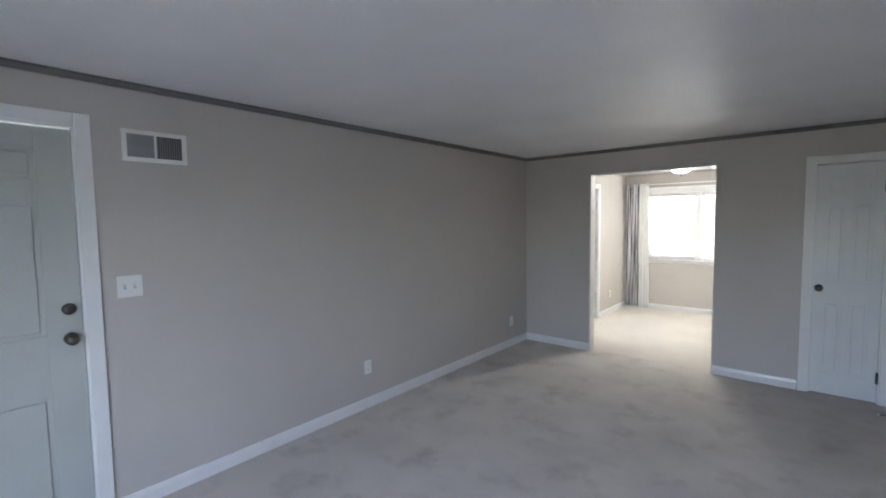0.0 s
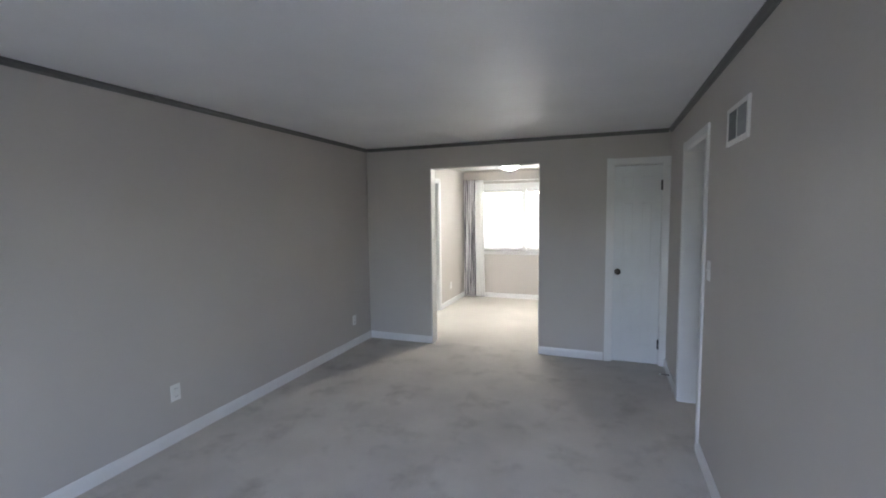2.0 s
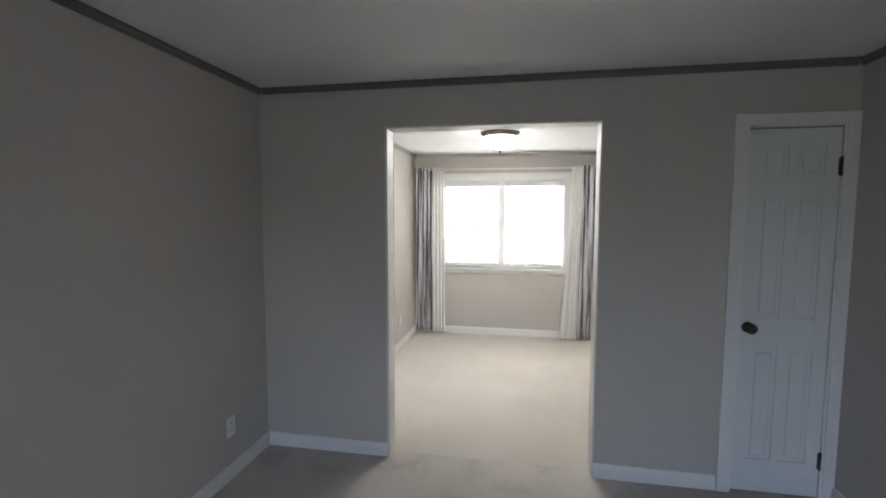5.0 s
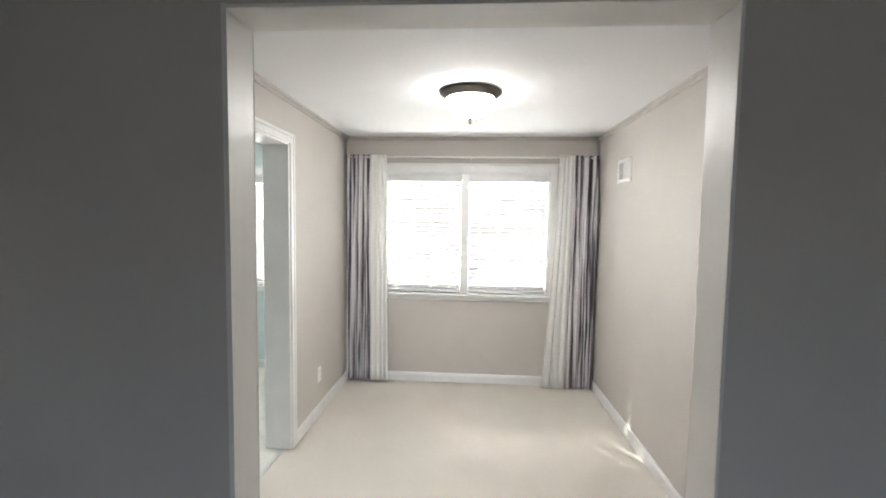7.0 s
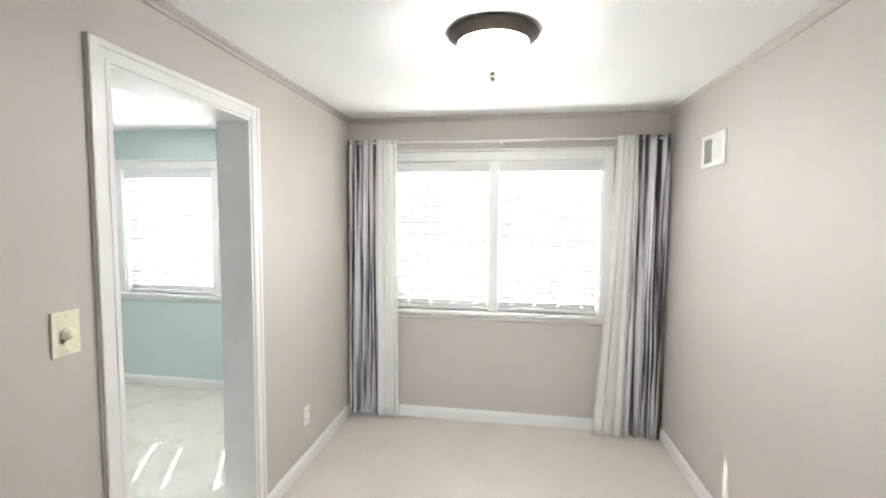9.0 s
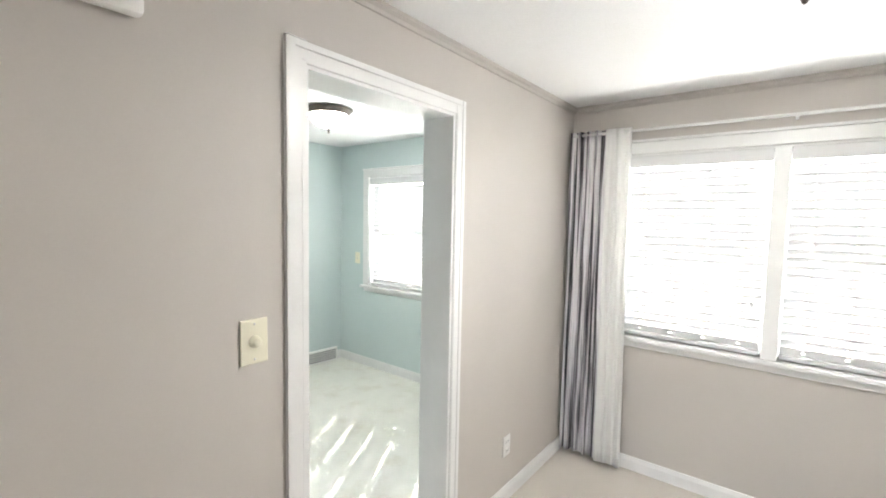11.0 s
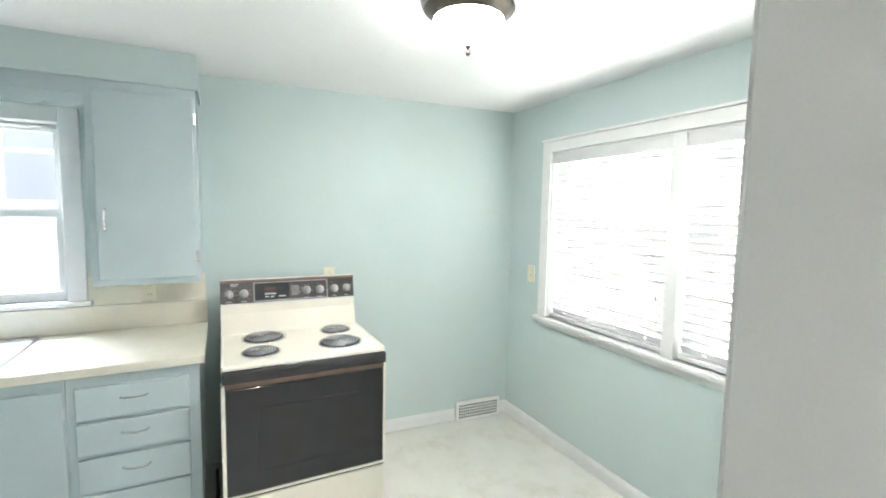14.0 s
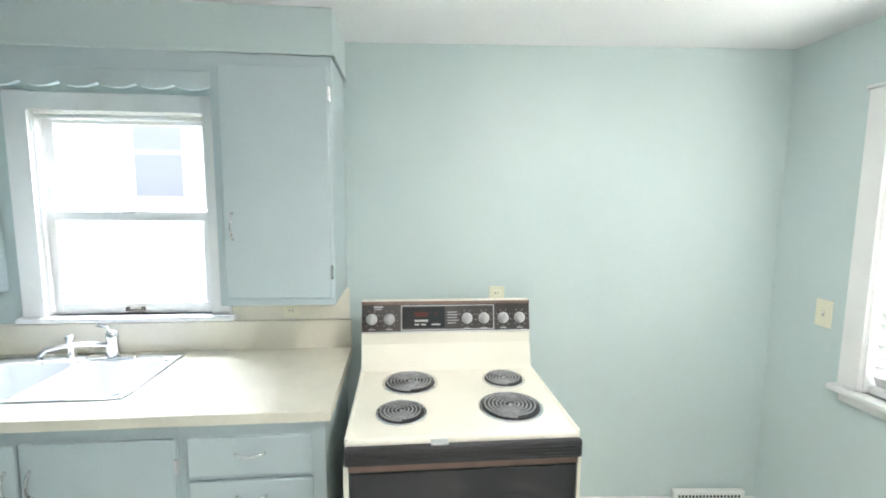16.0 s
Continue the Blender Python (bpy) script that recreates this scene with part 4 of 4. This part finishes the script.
# upper cabinets, soffit and scalloped valance
UX = -4.400
structure("soffit", boxes((WSX, KY0, 2.150, UX + 0.004, 6.722, KITCHEN_Z - 0.001), bevel=0.002), AQUA, "aqua painted soffit above the cabinets", "soffit")
structure("trim", boxes((UX + 0.004, KY0, 2.142, UX + 0.012, 6.722, 2.158), (WSX, 6.722, 2.142, UX + 0.012, 6.730, 2.158), bevel=0.002), AQUA, "aqua painted moulding strip under the soffit", "moulding")
for y0, y1, hy, hs in ((6.272, 6.715, 6.335, 1), (4.60, 5.215, 5.15, -1)):
    u = thing("wall_cabinet", pose(UX, 0, 0), "aqua painted flat-door wall cabinet with chrome hardware", "cabinet", "kitchen wall cabinets")
    part("body", boxes((WSX + 0.008 - UX, y0, 1.185, 0, y1, 2.142), bevel=0.002), CAB, u)
    d = part("door", boxes((0.0, y0 + 0.03, 1.215, 0.018, y1 - 0.012, 2.10), bevel=0.006), CAB, u)
    bow_handle(d, 0.017, hy, 1.50, True)
    e = y1 - 0.012 if hs > 0 else y0 + 0.03
    for z in (1.32, 2.00):
        part("hinge", boxes((0.008, e - 0.003, z - 0.028, 0.021, e + 0.009, z + 0.028), bevel=0.002), CHROME, d, "small chrome hinge")
bm = bmesh.new()
front_, back_ = [], []
V0, V1 = 5.215, 6.272
for i in range(97):
    y = V0 + (V1 - V0) * i / 96
    z = 2.022 - 0.016 * abs(math.sin(math.pi * (y - V0) / 0.132)) ** 0.8
    front_.append((bm.verts.new((0, y, 2.142)), bm.verts.new((0, y, z))))
    back_.append((bm.verts.new((-0.018, y, 2.142)), bm.verts.new((-0.018, y, z))))
for (a, b), (c, d), (e, f), (g, h) in zip(front_, front_[1:], back_, back_[1:]):
    bm.faces.new((a, b, d, c)), bm.faces.new((e, g, h, f)), bm.faces.new((b, f, h, d)), bm.faces.new((a, c, g, e))
bm.faces.new((front_[0][0], back_[0][0], back_[0][1], front_[0][1])), bm.faces.new((front_[-1][0], front_[-1][1], back_[-1][1], back_[-1][0]))
box(bm, 0.0, V0, 2.072, 0.004, V1, 2.078)
val = tagged(part("window_valance", bm, CAB, None, "", pose(UX - 0.002, 0, 0)), "aqua painted scalloped wooden valance above the sink window", "valance")

# ---------------------------------------------------------------- the stove
SB, SF, S0, S1, ST = -4.60, -3.945, 6.800, 7.560, 0.872
stove = thing("electric_stove", pose(SF, (S0 + S1) / 2, 0), "cream enamel electric range with coil burners and black oven door", "stove")
hwS = (S1 - S0) / 2
dp = SB - SF
part("body", boxes((dp, -hwS + 0.006, 0.03, -0.03, hwS - 0.006, ST - 0.04), bevel=0.004), ENAMEL, stove)
for y in (-hwS + 0.05, hwS - 0.05):
    for x in (dp + 0.05, -0.09):
        part("foot", lathe([(0.018, 0), (0.018, 0.012), (0.010, 0.03)], steps=14), BLACK, stove, "", pose(x, y, 0))
ck = part("cooktop", boxes((dp + 0.06, -hwS, ST - 0.040, 0.0, hwS, ST - 0.008), bevel=0.010), ENAMEL, stove)
for y0, y1 in ((-hwS + 0.001, -hwS + 0.014), (hwS - 0.014, hwS - 0.001)):
    part("raised_rim", boxes((dp + 0.06, y0, ST - 0.012, -0.002, y1, ST - 0.003), bevel=0.004), ENAMEL, ck)


def coil_burner(x, y, r, turns):
    pan = part("drip_pan", lathe([(r * 1.17, 0.0), (r * 1.17, 0.004), (r * 1.10, 0.006), (r * 1.03, 0.003), (r * 0.9, -0.002), (r * 0.2, -0.003)], steps=40), CHROME, stove, "chrome drip pan", pose(x, y, ST - 0.0075))
    # Black disc over the chrome bowl: its dark reflection put into the colour.
    part("pan_well", lathe([(r * 1.02, 0.002), (r * 1.02, 0.0065), (r * 0.9, 0.0055), (r * 0.1, 0.004)], steps=36), BLACK, pan, "pan bowl with its dark reflection painted black")
    pts, k = [], turns * 28
    for i in range(k + 1):
        a, rr = 2 * math.pi * i / 28, r * 0.13 + (r * 0.98 - r * 0.13) * i / k
        pts.append((rr * math.cos(a), rr * math.sin(a), 0.012))
    part("coil", tube(pts, r * 0.19 / turns, 8), COIL, pan, "dark spiral heating coil")
    part("centre_cap", lathe([(r * 0.08, 0.004), (r * 0.08, 0.011), (r * 0.05, 0.012)], steps=18), STEEL, pan)


yc = (S0 + S1) / 2
coil_burner(-4.362 - SF, 7.012 - yc, 0.097, 6)
coil_burner(-4.112 - SF, 6.978 - yc, 0.078, 5)
coil_burner(-4.372 - SF, 7.402 - yc, 0.076, 5)
coil_burner(-4.128 - SF, 7.372 - yc, 0.100, 6)

# backguard: a sloped cream apron, the dark control panel, its knobs and display
bg = bmesh.new()
prof = [(dp, ST - 0.04), (dp + 0.115, ST - 0.03), (dp + 0.098, ST + 0.02), (dp + 0.070, ST + 0.10), (dp + 0.062, ST + 0.152), (dp + 0.035, ST + 0.282), (dp, ST + 0.286)]
sides = [[bg.verts.new((x, s * (hwS - 0.004), z)) for x, z in prof] for s in (-1, 1)]
for i in range(len(prof)):
    j = (i + 1) % len(prof)
    bg.faces.new((sides[0][i], sides[0][j], sides[1][j], sides[1][i]))
bg.faces.new(sides[0]), bg.faces.new(sides[1])
bmesh.ops.recalc_face_normals(bg, faces=bg.faces)
guard = part("backguard", bg, ENAMEL, stove)
TILT_P = math.degrees(math.atan2(0.027, 0.130))
pm = pose(dp + 0.0505, 0, ST + 0.214, 0, 0, 90) @ pose(0, 0, 0, -TILT_P)
pl = part("control_panel", boxes((-hwS + 0.004, -0.006, -0.062, hwS - 0.004, 0.004, 0.066), bevel=0.002), PANEL, stove, "dark brown control panel with white knobs", pm)
part("top_trim", boxes((-hwS + 0.002, -0.009, 0.058, hwS - 0.002, 0.010, 0.072), bevel=0.003), BROWN, pl, "brown metal trim")
part("bottom_trim", boxes((-hwS + 0.003, -0.008, -0.066, hwS - 0.003, 0.002, -0.060), bevel=0.001), STEEL, pl)
part("clock_frame", boxes((-0.205, -0.0085, 0.050, 0.213, -0.005, 0.054), (-0.205, -0.0085, -0.056, 0.213, -0.005, -0.052), (-0.205, -0.0084, -0.052, -0.201, -0.005, 0.050), (0.209, -0.0084, -0.052, 0.213, -0.005, 0.050)), SILVERP, pl)
gl = part("clock_window", boxes((-0.198, -0.0078, -0.046, -0.010, -0.005, 0.046), bevel=0.001), BLACKG, pl, "black clock window")
for r in ((-0.145, 0.004, -0.085, 0.024), (-0.145, -0.018, -0.085, -0.010), (-0.145, -0.034, -0.125, -0.028), (-0.115, -0.034, -0.095, -0.028), (-0.07, -0.034, -0.03, -0.028), (-0.052, 0.012, -0.044, 0.022)):
    part("marking", boxes((r[0], -0.0084, r[1], r[2], -0.0076, r[3])), REDP if r[1] > 0 else GREYP, gl)
for r in ((0.002, 0.02, 0.045, 0.024), (0.002, 0.008, 0.05, 0.012), (0.002, -0.004, 0.045, 0.0), (0.002, -0.016, 0.052, -0.012), (0.002, -0.028, 0.04, -0.024), (-0.325, 0.044, -0.283, 0.052), (-0.322, 0.036, -0.29, 0.040)):
    part("marking", boxes((r[0], -0.0068, r[1], r[2], -0.0058, r[3])), SILVERP, pl)
for kx in (-0.333, -0.256, 0.090, 0.167, 0.255, 0.330):
    kb = part("knob", lathe([(0.025, -0.006), (0.024, -0.014), (0.020, -0.016), (0.018, -0.028), (0.016, -0.030), (0.003, -0.0305)], "y", 24), SILVERP, pl, "silver-white control knob", pose(kx, 0, -0.006))
    part("grip", boxes((-0.005, -0.038, -0.020, 0.005, -0.028, 0.020), bevel=0.002), SILVERP, kb)
    for a in range(20, 341, 40):
        part("tick", boxes((-0.001, -0.0070, 0.033, 0.001, -0.0058, 0.039)), SILVERP, kb, "", pose(0, 0, 0, 0, a, 0))
    part("label_bar", boxes((-0.014, -0.0070, -0.046, 0.014, -0.0058, -0.042)), SILVERP, kb)

# oven door, handle, drawer
od = part("oven_door", boxes((-0.030, -hwS + 0.012, 0.262, 0.008, hwS - 0.012, ST - 0.095), bevel=0.004), BLACK, stove, "black glass oven door with cream side trims")
part("door_glass", boxes((0.004, -hwS + 0.020, 0.272, 0.0115, hwS - 0.020, ST - 0.112), bevel=0.002), BLACKG, od, "shiny black door glass")
part("window_glass", boxes((0.010, -hwS + 0.15, 0.36, 0.0125, hwS - 0.15, 0.66), bevel=0.001), BLACKG, od)
for s in (-1, 1):
    part("side_trim", boxes((-0.028, s * (hwS - 0.013), 0.262, 0.012, s * (hwS - 0.001), ST - 0.085), bevel=0.002), ENAMEL, od)
part("bottom_trim", boxes((-0.020, -hwS + 0.004, 0.250, 0.010, hwS - 0.004, 0.262), bevel=0.002), ENAMEL, od)
hd = part("oven_handle", boxes((0.0015, -hwS + 0.004, ST - 0.080, 0.030, hwS - 0.004, ST - 0.022), bevel=0.008), BLACK, stove, "ribbed black oven handle")
for i in range(4):
    part("rib", boxes((0.028, -hwS + 0.012, ST - 0.074 + i * 0.011, 0.033, hwS - 0.012, ST - 0.068 + i * 0.011), bevel=0.002), BLACK, hd)
part("handle_trim", boxes((0.0, -hwS + 0.014, ST - 0.104, 0.018, hwS - 0.014, ST - 0.081), bevel=0.004), BROWN, hd, "brown metal strip")
part("latch", boxes((-0.004, -0.11, ST - 0.022, 0.026, -0.055, ST - 0.013), bevel=0.003), STEEL, stove, "small steel latch lever")
part("storage_drawer", boxes((-0.030, -hwS + 0.004, 0.035, 0.006, hwS - 0.004, 0.236), bevel=0.006), ENAMEL, stove, "plain cream storage drawer")
# Black bar filling the gap above the drawer in place of its shade.
part("gap_shade", boxes((-0.030, -hwS + 0.006, 0.236, -0.004, hwS - 0.006, 0.250)), BLACK, stove)
cord = thing("power_cord", pose(-4.10, 6.768, 0), "black power cord on the floor beside the stove", "cord")
part("cable", tube([(-0.40, 0.0, 0.10), (-0.25, 0.005, 0.05), (-0.10, -0.005, 0.04), (-0.02, 0.004, 0.05), (0.03, 0.0, 0.03), (-0.05, 0.006, 0.012), (-0.30, 0.0, 0.010)], 0.009, 8), BLACK, cord)

# ---------------------------------------------------------------- outdoors
structure("ground", boxes((-400, -400, -0.55, 400, 400, -0.45)), GRASS, "pale lawn outside the windows", "lawn")
structure("foundation", boxes((-4.92, BY - 0.1, -0.45, 5.3, DY + 0.14, -0.031)), ROOF, "grey house foundation under the floor", "foundation")
structure("roof_eave", boxes((-5.6, -2.0, 2.46, 6.0, 9.72, 2.60)), ROOF, "grey roof deck with a wide eave", "roof")
house = thing("neighbour_house", pose(-10.2, 6.0, -0.45), "white clapboard neighbouring house beyond the sink window", "house")
nb = bmesh.new()
for i in range(34):
    box(nb, -0.02, -6, i * 0.15, 0.02 + 0.012 * (i % 2), 8, i * 0.15 + 0.149)
part("wall", nb, SIDING, house)
part("side_wall", boxes((-6, -6, 0, -0.03, 8, 5.0)), SIDING, house)
gable = bmesh.new()
gv = [gable.verts.new(v) for v in ((0.4, -6.4, 5.0), (-6.4, -6.4, 5.0), (-3, -6.4, 7.0), (0.4, 8.4, 5.0), (-6.4, 8.4, 5.0), (-3, 8.4, 7.0))]
for f in ((0, 1, 2), (3, 5, 4), (0, 2, 5, 3), (1, 4, 5, 2), (0, 3, 4, 1)):
    gable.faces.new([gv[i] for i in f])
part("roof", gable, ROOF, house)
for y in (-2.9, -1.5, 2.0):
    w_ = part("window", boxes((0.03, y - 0.42, 2.0, 0.07, y + 0.42, 3.55), bevel=0.004), TRIM, house)
    for lo, hi in ((2.07, 2.74), (2.80, 3.48)):
        part("pane", boxes((0.06, y - 0.36, lo, 0.078, y + 0.36, hi)), GREYWIN, w_, "grey far pane")
